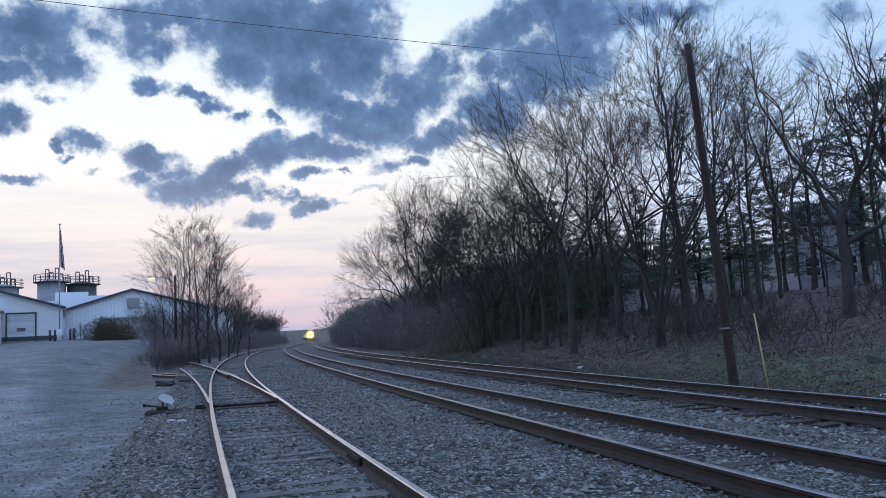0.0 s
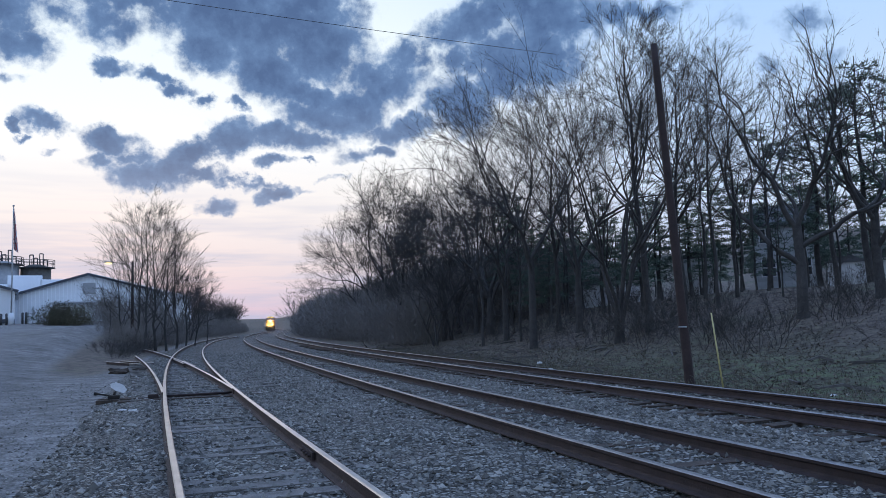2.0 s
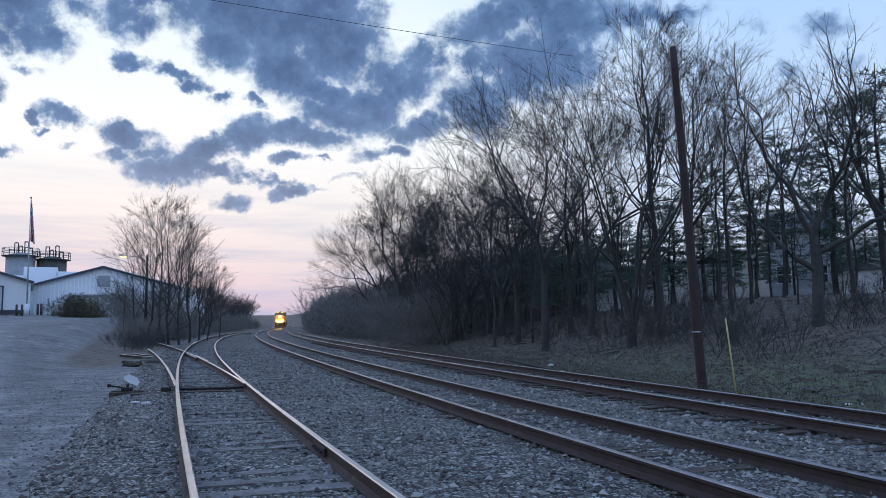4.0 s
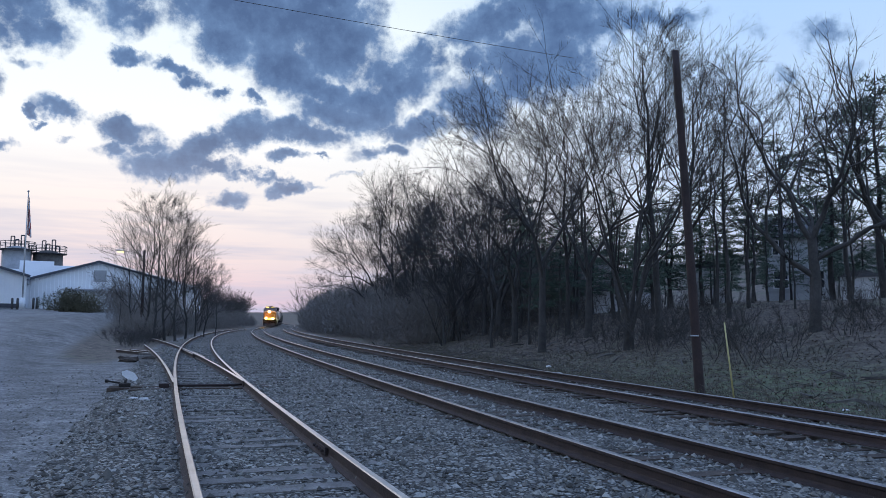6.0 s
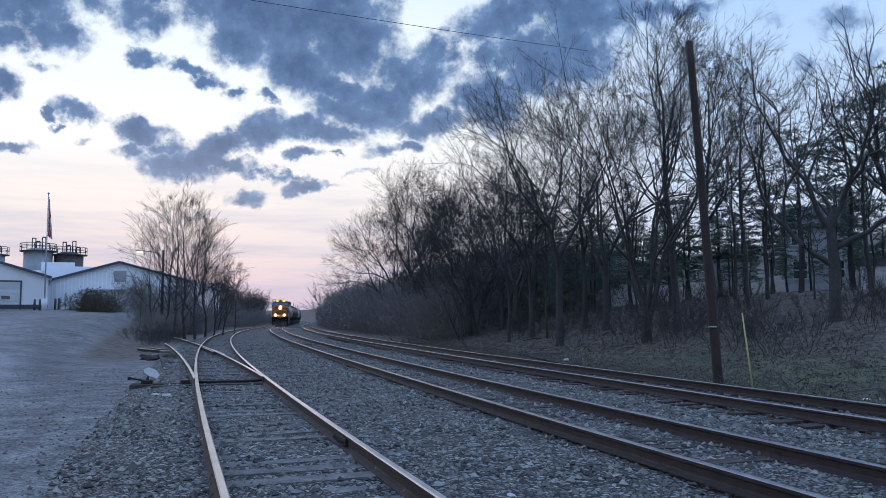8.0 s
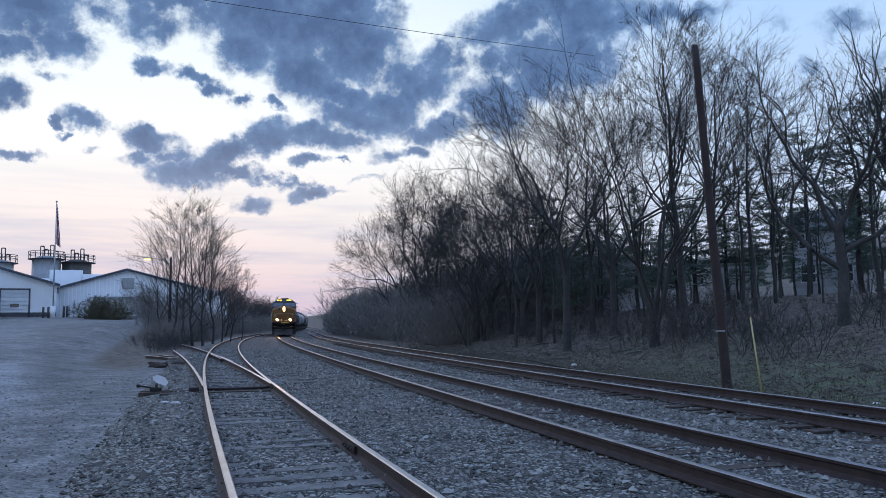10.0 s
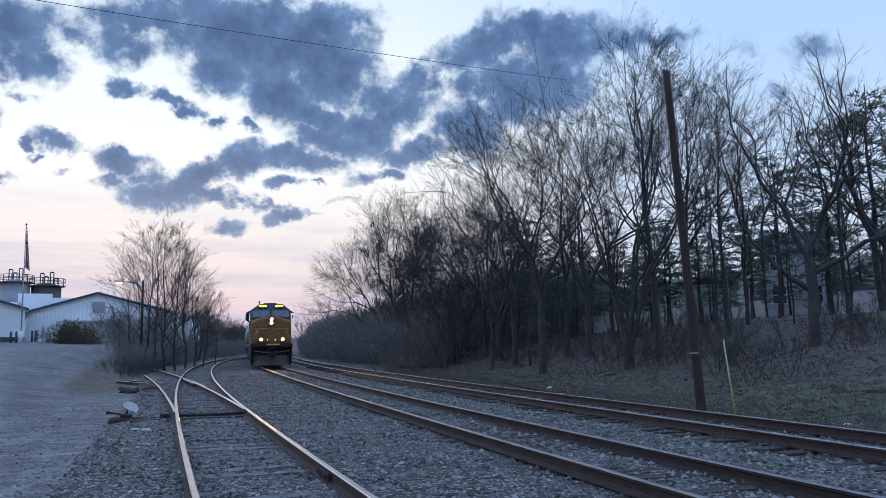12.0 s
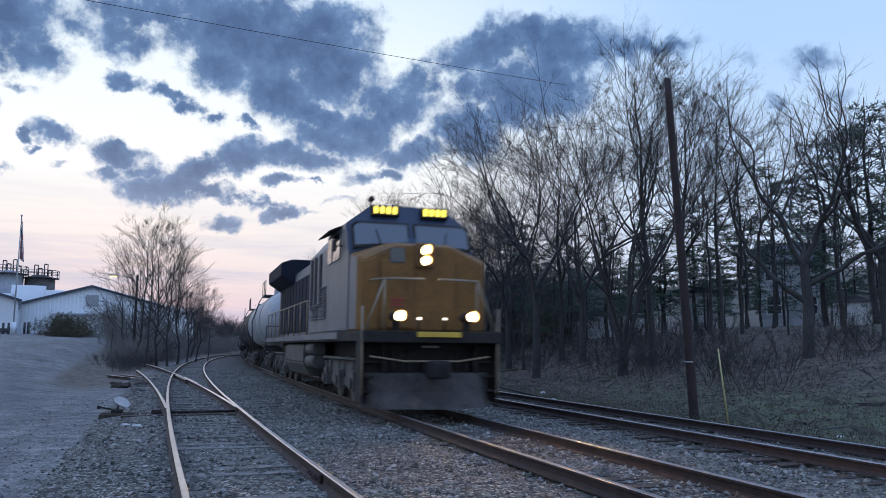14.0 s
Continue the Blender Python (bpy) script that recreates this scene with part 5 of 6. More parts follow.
def build_plant():
    m = facing(-25.75, 105) @ pose(-26, 0, 0)
    hall = gable_hall("loading_hall", "white metal loading hall with dark roof edge and dock door", m, 26, 3.9, 7.9, 30, 52)
    shutter_door(hall, 26 - 4.4, 2.9, 3.2)
    bm = bmesh.new()
    box(bm, (26, 0.12, 0.5), (13, -0.08, 0.3))
    part("wall_base", bm, TRIM, hall)
    annex = thing("annex", "low white annex with a lit wall lamp under its eave", "building", m @ pose(13.0, -5.0, 0))
    bm = bmesh.new()
    box(bm, (6.6, 4.6, 4.2), (3.3, 2.4, 1.6))
    part("wall", bm, WHITE, annex)
    bm = bmesh.new()
    box(bm, (7.2, 5.2, 0.16), (3.3, 2.3, 3.76), (0, 4, 0), bevel=0.02)
    part("roof", bm, ROOF, annex)
    bm = bmesh.new()
    box(bm, (6.6, 0.1, 0.45), (3.3, 0.05, 0.28))
    part("wall_base", bm, TRIM, annex)
    bm = bmesh.new()
    box(bm, (0.5, 0.3, 0.2), (6.2, -0.1, 3.3), bevel=0.03)
    lamp = part("lamp_housing", bm, DARKSTEEL, annex)
    bm = bmesh.new()
    box(bm, (0.9, 0.26, 0.22), (6.2, -0.3, 3.1), bevel=0.03)
    part("lamp_lens", bm, glow("warm_wall_lamp", (1.0, 0.72, 0.32), 14.0), lamp, "glowing warm lamp lens")
    m2 = facing(-25.6, 116, turn=-20)
    store = gable_hall("gabled_store", "white metal gabled store with shallow roof", m2, 17.5, 3.9, 6.3, 26, 36)
    bm = bmesh.new()
    box(bm, (1.6, 0.06, 1.5), (8.8, -0.06, 4.4), bevel=0.01)
    part("vent_louvre", bm, GREYSTEEL, store, "grey louvred vent panel")
    bm = bmesh.new()
    box(bm, (8.5, 1.2, 0.12), (8.5, -0.6, 2.6), (6, 0, 0))
    part("canopy", bm, GREYSTEEL, store)
    m3 = facing(-24.6, 132)
    block = thing("process_block", "taller white process block with stepped parapet", "building", m3)
    bm = bmesh.new()
    for x, w_, h in ((-5.5, 5, 6.3), (-1.4, 4.6, 7.6), (2.6, 4.0, 7.0), (6.6, 4.2, 5.9)):
        box(bm, (w_, 9, h), (x, 4.5, h / 2 - 0.2), bevel=0.04)
    part("wall", bm, WHITE, block)
    # process tanks with their deck, rails and pipes
    for azim, dist, r, h, mat, label in ((-26.4, 140, 2.1, 9.6, GREYSTEEL, "tall grey steel process tank with railed top"),
                                         (-24.6, 141, 2.2, 9.2, WARMGREY, "brown-grey steel process tank with railed top"),
                                         (-29.2, 136, 2.2, 8.6, GREYSTEEL, "tall grey steel process tank with railed top")):
        tank = thing("process_tank", label, "storage tank", facing(azim, dist), "process tanks")
        bm = bmesh.new()
        rod(bm, (0, 0, -0.4), (0, 0, h), r, sides=28)
        rod(bm, (0, 0, h), (0, 0, h + 0.5), r, r * 0.3, sides=28)
        part("shell", bm, mat, tank)
        bm = bmesh.new()
        rod(bm, (0, 0, h - 0.12), (0, 0, h), r + 0.6, sides=20)
        part("deck", bm, DARKSTEEL, tank)
        for i in range(14):
            a = 6.283 * i / 14
            bm = bmesh.new()
            rod(bm, ((r + 0.5) * math.cos(a), (r + 0.5) * math.sin(a), h), ((r + 0.5) * math.cos(a), (r + 0.5) * math.sin(a), h + 1.15), 0.045, sides=5)
            part("rail_post", bm, DARKSTEEL, tank)
        for zz in (0.6, 1.15):
            bm = bmesh.new()
            pipe(bm, [((r + 0.5) * math.cos(6.283 * i / 20), (r + 0.5) * math.sin(6.283 * i / 20), h + zz) for i in range(21)], 0.045, 5)
            part("guard_rail", bm, DARKSTEEL, tank)
        bm = bmesh.new()
        for x, top in ((-0.9, 2.0), (-0.3, 1.5), (0.5, 2.2), (1.1, 1.2)):
            pipe(bm, [(x, -0.5, h), (x, -0.5, h + top), (x + 0.5, -0.5, h + top), (x + 0.5, -0.5, h + 0.4)], 0.09, 6)
        part("pipework", bm, DARKSTEEL, tank)


def build_flagpole():
    x, y = polar(-25.94, 100)
    z = float(ground_z(x, y))
    mast = thing("flagpole", "tall white flagpole with a limp striped flag", "flagpole", pose(x, y, z))
    top = 1.578 + 100 * math.tan(radians(8.2)) / math.cos(radians(0)) - z
    bm = bmesh.new()
    rod(bm, (0, 0, -0.2), (0, 0, top), 0.09, 0.045, sides=10)
    part("mast", bm, GALV, mast)
    bm = bmesh.new()
    bmesh.ops.create_uvsphere(bm, u_segments=10, v_segments=6, radius=0.12, matrix=Matrix.Translation((0, 0, top + 0.08)))
    part("finial", bm, GALV, mast)
    red = material("faded_red_cloth", (0.25, 0.04, 0.04), (0.34, 0.07, 0.07), 0.8, 2.0, 0.1)
    pale = material("white_cloth", (0.4, 0.4, 0.42), (0.55, 0.55, 0.57), 0.8, 2.0, 0.1)
    blue = material("navy_cloth", (0.02, 0.03, 0.08), (0.04, 0.05, 0.12), 0.8, 2.0, 0.1)
    bm = bmesh.new()
    cols, rows = 15, 16
    grid = []
    for j in range(rows + 1):
        f = j / rows
        row = []
        for i in range(cols):
            g = i / (cols - 1)
            wide = 0.15 + 0.34 * f
            row.append(bm.verts.new((0.06 + g * wide, 0.16 * math.sin(g * 19 + f * 1.5) * (0.4 + 0.6 * g), top - 0.2 - f * 4.6 - g * 1.1 * (1 - f * 0.6))))
        grid.append(row)
    for j in range(rows):
        for i in range(cols - 1):
            fc = bm.faces.new((grid[j][i], grid[j][i + 1], grid[j + 1][i + 1], grid[j + 1][i]))
            fc.material_index = 2 if j < 6 and i < 8 else (i + j // 3) % 2
    part("flag", bm, (red, pale, blue), mast, "limp red, white and navy striped flag")
    bm = bmesh.new()
    rod(bm, (0, 0, -0.1), (0, 0, 1.3), 0.28, sides=10)
    part("base", bm, WHITE, mast)


def build_lamp_pole():
    x, y = polar(-18.72, 76)
    z = float(ground_z(x, y))
    top = 1.578 + 76 * math.tan(radians(4.7)) - z
    lamp = thing("street_lamp", "timber lamp pole with bracket arm and lit yard lamp", "street lamp", pose(x, y, z, 0, 0, 18))
    bm = bmesh.new()
    rod(bm, (0, 0, -0.3), (0, 0, top + 0.1), 0.15, 0.1, sides=10)
    part("pole", bm, POLEWOOD, lamp)
    bm = bmesh.new()
    pipe(bm, [(0, 0, top - 0.6), (-0.6, 0, top - 0.15), (-1.7, 0, top - 0.05)], 0.035)
    part("arm", bm, DARKSTEEL, lamp)
    bm = bmesh.new()
    box(bm, (0.75, 0.3, 0.16), (-2.0, 0, top - 0.02), bevel=0.05)
    head = part("lamp_head", bm, GALV, lamp)
    bm = bmesh.new()
    box(bm, (0.5, 0.26, 0.1), (-2.0, 0, top - 0.13), bevel=0.04)
    part("lamp_lens", bm, glow("yard_lamp", (1.0, 0.74, 0.22), 4.0), head, "glowing warm lamp lens")


def build_lot_details():
    for azim, dist in ((-26.5, 100), (-26.2, 99), (-25.3, 98), (-25.1, 99)):
        post = thing("bollard", "short dark steel bollard by the loading hall", "bollard", facing(azim, dist), "bollards")
        bm = bmesh.new()
        rod(bm, (0, 0, -0.2), (0, 0, 1.2), 0.13, sides=10)
        rod(bm, (0, 0, 1.2), (0, 0, 1.28), 0.13, 0.05, sides=10)
        part("tube", bm, DARKSTEEL, post)
    for azim, dist, size in ((-24.7, 97, 0.16), (-24.4, 97, 0.13), (-25.0, 98, 0.12)):
        x, y = polar(azim, dist)
        plant(PINES[0], x, y, size, azim * 9, "small dark clipped evergreen by the wall", "shrub", "clipped evergreens", "evergreen_shrub")


# ---------------------------------------------------------------- houses behind the wood
SIDING_PALE = material("pale_house_siding", (0.42, 0.44, 0.45), (0.56, 0.57, 0.58), 0.7, 0.6, 0.1)
SHINGLE = material("grey_shingle_roof", (0.06, 0.06, 0.065), (0.14, 0.14, 0.15), 0.85, 2.0, 0.4)
PAINT = material("white_house_paint", (0.66, 0.67, 0.68), (0.8, 0.8, 0.81), 0.5, 2.0, 0.05)


def build_house(label, m, width, depth, eave, ridge, windows):
    house = thing("house", label, "house", m, "houses behind the wood")
    bm = bmesh.new()
    prism(bm, ((0, -1.0), (depth, -1.0), (depth, eave), (depth / 2, ridge), (0, eave)), 0, width, axis="x")
    part("wall", bm, SIDING_PALE, house)
    for i in range(int(eave / 0.22)):
        bm = bmesh.new()
        box(bm, (width + 0.04, 0.03, 0.19), (width / 2, -0.008, 0.12 + 0.22 * i), (-4, 0, 0))
        part("siding_board", bm, SIDING_PALE, house)
    a = math.degrees(math.atan2(ridge - eave, depth / 2))
    for s in (-1, 1):
        bm = bmesh.new()
        box(bm, (width + 0.7, math.hypot(ridge - eave, depth / 2) + 0.4, 0.14), (width / 2, depth / 2 + s * (depth / 4 + 0.1), (eave + ridge) / 2 + 0.05), (-s * a, 0, 0))
        part("roof", bm, SHINGLE, house)
    for x, z, w_, h in windows:
        bm = bmesh.new()
        for dx in (-w_ / 2, 0, w_ / 2):
            box(bm, (0.09, 0.1, h + 0.09), (x + dx, -0.05, z))
        for dz in (-h / 2, 0, h / 2):
            box(bm, (w_ + 0.09, 0.1, 0.08), (x, -0.052, z + dz))
        win = part("window", bm, PAINT, house)
        for sx in (-1, 1):
            for sz in (-1, 1):
                bm = bmesh.new()
                box(bm, (w_ / 2 - 0.09, 0.03, h / 2 - 0.08), (x + sx * w_ / 4, -0.03, z + sz * h / 4))
                part("pane", bm, PANE, win)
    return house


def build_beyond():
    build_house("pale grey sided two-storey house with white windows", facing(24.7, 64), 4.4, 7, 4.9, 6.6,
                ((0.9, 1.7, 1.0, 1.3), (0.8, 4.1, 0.9, 1.1), (3.4, 1.7, 0.9, 1.3)))
    build_house("pale grey sided house half hidden by trunks", facing(8.5, 110), 12, 8, 3.0, 5.0, ((3, 1.6, 1.2, 1.2), (7, 1.6, 1.2, 1.2)))
    # sheds and a fence whose pale sides show between the trunks
    for azim, dist, w_, h in ((20.8, 60, 2.6, 2.9), (30.2, 56, 2.3, 1.7), (32.4, 57, 2.4, 1.8), (13.9, 62, 3.0, 1.9), (16.4, 62, 1.4, 1.9)):
        shed = thing("storage_shed", "white-sided garden shed seen between the trunks", "shed", facing(azim, dist), "garden sheds")
        bm = bmesh.new()
        box(bm, (w_, 3.0, h), (0, 1.5, h / 2 - 0.2), bevel=0.02)
        part("wall", bm, PAINT, shed)
        bm = bmesh.new()
        prism(bm, ((-w_ / 2 - 0.15, h - 0.2), (w_ / 2 + 0.15, h - 0.2), (0, h + 0.35)), -0.15, 3.15)
        part("roof", bm, SHINGLE, shed)
    fence = thing("garden_fence", "white picket fence at the top of the bank", "fence")
    picket = bmesh.new()
    prism(picket, ((-0.09, -0.2), (0.09, -0.2), (0.09, 1.15), (0, 1.3), (-0.09, 1.15)), -0.012, 0.012)
    me = mesh_of("picket", picket, PAINT)
    for i in range(90):
        azim = 4.5 + 8.0 * i / 90
        x, y = polar(azim, 74 - 0.9 * (azim - 4.5))
        ob = new("picket", me)
        ob.parent = fence
        ob.matrix_basis = pose(x, y, float(ground_z(x, y)), 0, 0, -azim + random.uniform(-2, 2))


build_plant()
build_flagpole()
build_lamp_pole()
build_lot_details()
build_beyond()


# ---------------------------------------------------------------- train
LOCO_LENGTH = 22.0
WHEEL = 0.53
WHEELSETS = []


def loft(bm, rings, mat=0, ends=True):
    """Skin over rings of equally many points."""
    vs = [[bm.verts.new(p) for p in r] for r in rings]
    n, fs = len(rings[0]), []
    for a, b in zip(vs[:-1], vs[1:]):
        for i in range(n):
            fs.append(bm.faces.new((a[i], a[(i + 1) % n], b[(i + 1) % n], b[i])))
    if ends:
        fs += [bm.faces.new(vs[0][::-1]), bm.faces.new(vs[-1])]
    for f in fs:
        f.material_index = mat
    bmesh.ops.recalc_face_normals(bm, faces=fs)
    return fs


def wheelset(parent, y, r, keep=True):
    bm = bmesh.new()
    for s in (-1, 1):
        rod(bm, (s * 0.69, 0, 0), (s * 0.81, 0, 0), r, sides=28)
        rod(bm, (s * 0.66, 0, 0), (s * 0.69, 0, 0), r + 0.03, sides=28)
        rod(bm, (s * 0.81, 0, 0), (s * 0.90, 0, 0), r * 0.42, r * 0.3, sides=12)
        for i in range(6):
            a = 6.283 * i / 6
            rod(bm, (s * 0.80, r * 0.68 * math.cos(a), r * 0.68 * math.sin(a)), (s * 0.825, r * 0.68 * math.cos(a), r * 0.68 * math.sin(a)), 0.05, sides=8)
    rod(bm, (-0.7, 0, 0), (0.7, 0, 0), 0.09, sides=10)
    ob = part("wheelset", bm, WARMGREY, parent)
    ob.matrix_basis = pose(0, y, r)
    if keep:
        WHEELSETS.append((ob, y, r))
    return ob


def truck(parent, y, axles, r, keep):
    """A bogie: two side frames with journal boxes and springs, over its wheelsets."""
    bm = bmesh.new()
    ends = axles[-1] + r + 0.25
    for s in (-1, 1):
        prism(bm, ((-ends, 0.62), (-ends + 0.2, 0.50), (-ends + 0.9, 0.42), (ends - 0.9, 0.42), (ends - 0.2, 0.50), (ends, 0.62),
                   (ends, 0.92), (ends - 0.7, 1.02), (-ends + 0.7, 1.02), (-ends, 0.92)), s * 1.02 - 0.09, s * 1.02 + 0.09, axis="x")
        for a in axles:
            box(bm, (0.22, 0.42, 0.46), (s * 1.14, a, r + 0.05), bevel=0.04)
            rod(bm, (s * 1.25, a, r), (s * 1.31, a, r), 0.13, sides=12)
            for d in (-0.34, 0.34):
                rod(bm, (s * 1.1, a + d, 0.62), (s * 1.1, a + d, 1.0), 0.09, sides=8)
        pipe(bm, [(s * 1.2, -ends + 0.3, 1.08), (s * 1.2, ends - 0.3, 1.08)], 0.04)
    box(bm, (2.0, 0.5, 0.35), (0, 0, 0.95))
    ob = part("truck", bm, WARMGREY, parent, "dusty grey cast truck frame", pose(0, y, 0))
    for a in axles:
        wheelset(ob, a, r, keep)
    return ob


def handrail(bm, pts, posts, r=0.023):
    pipe(bm, pts, r)
    for a, b in posts:
        rod(bm, a, b, r, sides=6)


def build_loco():
    loco = thing("locomotive", "yellow-nosed grey and dark blue diesel freight locomotive with lit headlights", "locomotive")

    def p(name, bm, mat, parent=None, label=""):
        return part(name, bm, mat, parent or loco, label)

    # running frame and walkway
    bm = bmesh.new()
    box(bm, (2.96, 20.6, 0.22), (0, -0.2, 1.60), bevel=0.03)
    box(bm, (1.5, 20.0, 0.5), (0, -0.2, 1.28), bevel=0.05)
    p("frame", bm, BLACK)
    bm = bmesh.new()
    for s in (-1, 1):
        box(bm, (0.03, 18.0, 0.16), (s * 1.495, -1.2, 1.63))
    p("sill_stripe", bm, LIGHTGREY, label="light grey side sill")
    # cab with sloped front above the nose
    low, high = 1.72, 4.70
    r1 = [(-1.49, 9.05, low), (1.49, 9.05, low), (1.49, 9.05, 3.46), (0.85, 9.05, 3.72), (-0.85, 9.05, 3.72), (-1.49, 9.05, 3.46)]
    r2 = [(-1.49, 8.62, low), (1.49, 8.62, low), (1.49, 8.62, 4.22), (0.86, 8.56, high), (-0.86, 8.56, high), (-1.49, 8.62, 4.22)]
    r3 = [(x, 6.1, z) for x, _, z in r2]
    bm = bmesh.new()
    loft(bm, [r1, r2, r3])
    for f in bm.faces:
        c = f.calc_center_median()
        if abs(f.normal.x) > 0.9:
            f.material_index = 1
    bmesh.ops.bevel(bm, geom=[e for e in bm.edges], offset=0.035, segments=2, affect="EDGES")
    cab = p("cab", bm, (NAVY, LIGHTGREY), label="dark blue cab front with light grey sides")
    for s in (-1, 1):
        bm = bmesh.new()
        slab = [(s * 0.10, 3.78), (s * 1.36, 3.66), (s * 1.36, 4.12), (s * 1.24, 4.20), (s * 0.10, 4.20)]
        def front(z):
            return 9.05 - (z - 3.6) * 0.43 + 0.012
        gasket = bmesh.new()
        mx, mz = s * 0.73, 3.96
        rim = [(mx + (x - mx) * 1.09, mz + (z - mz) * 1.22) for x, z in slab]
        ring = [[gasket.verts.new((x, front(z) + d, z)) for x, z in rim] for d in (0.028, -0.03)]
        fs = [gasket.faces.new(ring[0]), gasket.faces.new(ring[1][::-1])] + [gasket.faces.new((ring[0][i], ring[1][i], ring[1][(i + 1) % 5], ring[0][(i + 1) % 5])) for i in range(5)]
        bmesh.ops.recalc_face_normals(gasket, faces=fs)
        p("gasket", gasket, BLACK, cab, "black rubber windshield gasket")
        v = [bm.verts.new((x, front(z) + 0.045, z)) for x, z in slab]
        u = [bm.verts.new((x, front(z) + 0.005, z)) for x, z in slab]
        fs = [bm.faces.new(v), bm.faces.new(u[::-1])] + [bm.faces.new((v[i], u[i], u[(i + 1) % 5], v[(i + 1) % 5])) for i in range(5)]
        bmesh.ops.recalc_face_normals(bm, faces=fs)
        p("windshield", bm, CABGLASS, cab, "dark tinted windshield pane")
        bm = bmesh.new()
        pipe(bm, [(s * 0.75, front(3.70) + 0.07, 3.68), (s * 0.85, front(4.05) + 0.07, 4.05)], 0.012)
        p("wiper", bm, BLACK, cab)
        # lit boards above the windshields
        bm = bmesh.new()
        box(bm, (0.66, 0.14, 0.25), (s * 0.60, 8.72, 4.52), (14, 0, 0), bevel=0.015)
        board = p("number_board", bm, BLACK, cab, "black board with glowing yellow bars")
        bm = bmesh.new()
        for i in range(4):
            box(bm, (0.10, 0.03, 0.165), (s * 0.60 - 0.225 + 0.15 * i, 8.80, 4.54), (14, 0, 0), bevel=0.01)
        p("lit_bars", bm, BOARD, board)
        # side windows, awning, door and grab irons
        bm = bmesh.new()
        box(bm, (0.05, 0.95, 0.62), (s * 1.50, 7.55, 3.75), bevel=0.02)
        box(bm, (0.05, 0.60, 0.62), (s * 1.50, 6.62, 3.75), bevel=0.02)
        p("side_window", bm, PANE, cab, "dark cab side window")
        bm = bmesh.new()
        box(bm, (0.34, 1.7, 0.03), (s * 1.62, 7.2, 4.16), (0, s * 24, 0))
        p("awning", bm, BLACK, cab)
        bm = bmesh.new()
        box(bm, (0.06, 0.32, 0.26), (s * 1.68, 8.2, 3.72), bevel=0.02)
        rod(bm, (s * 1.48, 8.25, 3.72), (s * 1.68, 8.22, 3.72), 0.018)
        p("mirror", bm, BLACK, cab)
    bm = bmesh.new()
    box(bm, (0.9, 0.7, 0.14), (0, 7.3, 4.76), bevel=0.04)
    box(bm, (0.5, 0.3, 0.18), (-0.3, 6.5, 4.78), bevel=0.03)
    rod(bm, (0.85, 8.3, 4.6), (0.85, 8.3, 4.86), 0.03)
    rod(bm, (0.85, 8.2, 4.86), (0.85, 8.45, 4.86), 0.05, 0.07)
    p("roof_gear", bm, BLACK, cab)
    # nose: yellow front that is highest in the middle, light grey flanks
    def nose_ring(y, half, top, mid):
        return [(-half, y, low), (half, y, low), (half, y, top), (0.62, y, mid), (-0.62, y, mid), (-half, y, top)]
    bm = bmesh.new()
    loft(bm, [nose_ring(8.98, 1.47, 3.46, 3.74), nose_ring(9.85, 1.46, 3.30, 3.64), nose_ring(10.02, 1.36, 3.20, 3.55)])
    for f in bm.faces:
        if abs(f.normal.x) > 0.9:
            f.material_index = 1
    bmesh.ops.bevel(bm, geom=[e for e in bm.edges], offset=0.03, segments=2, affect="EDGES")
    nose = p("nose", bm, (YELLOW, LIGHTGREY), label="broad dirty yellow nose with grey flanks")
    bm = bmesh.new()
    box(bm, (0.72, 0.05, 1.45), (0.62, 10.04, 2.50), bevel=0.02)
    p("nose_door", bm, YELLOW, nose, "yellow nose door")
    bm = bmesh.new()
    box(bm, (0.34, 0.06, 0.34), (0.62, 10.045, 3.34), bevel=0.03)
    p("door_window", bm, PANE, nose, "small dark nose door window")
    bm = bmesh.new()
    for x in (0.22, 1.02, -0.75):
        box(bm, (0.025, 0.03, 1.5), (x, 10.03, 2.5))
    p("panel_seam", bm, DARKYELLOW, nose)
    bm = bmesh.new()
    for i, w_ in enumerate((0.30, 0.24, 0.30)):
        box(bm, (w_, 0.02, 0.035), (0.62, 10.072, 2.40 - 0.07 * i))
    p("notice", bm, REDPAINT, nose, "small red notice bars on the nose door")
    bm = bmesh.new()
    box(bm, (0.44, 0.10, 0.56), (0, 10.03, 3.36), bevel=0.04)
    housing = p("headlight_housing", bm, DARKYELLOW, nose)
    for z in (3.24, 3.48):
        bm = bmesh.new()
        rod(bm, (0, 10.05, z), (0, 10.085, z), 0.076, 0.07, sides=20)
        p("headlight", bm, LAMP, housing, "bright warm headlight lens")
        # added tube that keeps the lens from lighting the near ground
        bm = bmesh.new()
        for r_ in (0.098, 0.112):
            rod(bm, (0, 10.06, z), (0, 10.22, z), r_, sides=20, caps=False)
        p("lamp_hood", bm, BLACK, housing)
    for s in (-1, 1):
        bm = bmesh.new()
        rod(bm, (s * 0.78, 10.40, 2.0), (s * 0.78, 10.86, 2.0), 0.10, 0.115, sides=18)
        # rim tube added past the lens to narrow its light
        for r_ in (0.108, 0.118):
            rod(bm, (s * 0.78, 10.85, 2.0), (s * 0.78, 11.02, 2.0), r_, sides=18, caps=False)
        box(bm, (0.1, 0.2, 0.2), (s * 0.78, 10.6, 1.82))
        can = p("ditch_light", bm, BLACK)
        bm = bmesh.new()
        rod(bm, (s * 0.78, 10.855, 2.0), (s * 0.78, 10.885, 2.0), 0.072, 0.066, sides=18)
        p("lens", bm, LAMP, can, "bright warm ditch light lens")
        bm = bmesh.new()
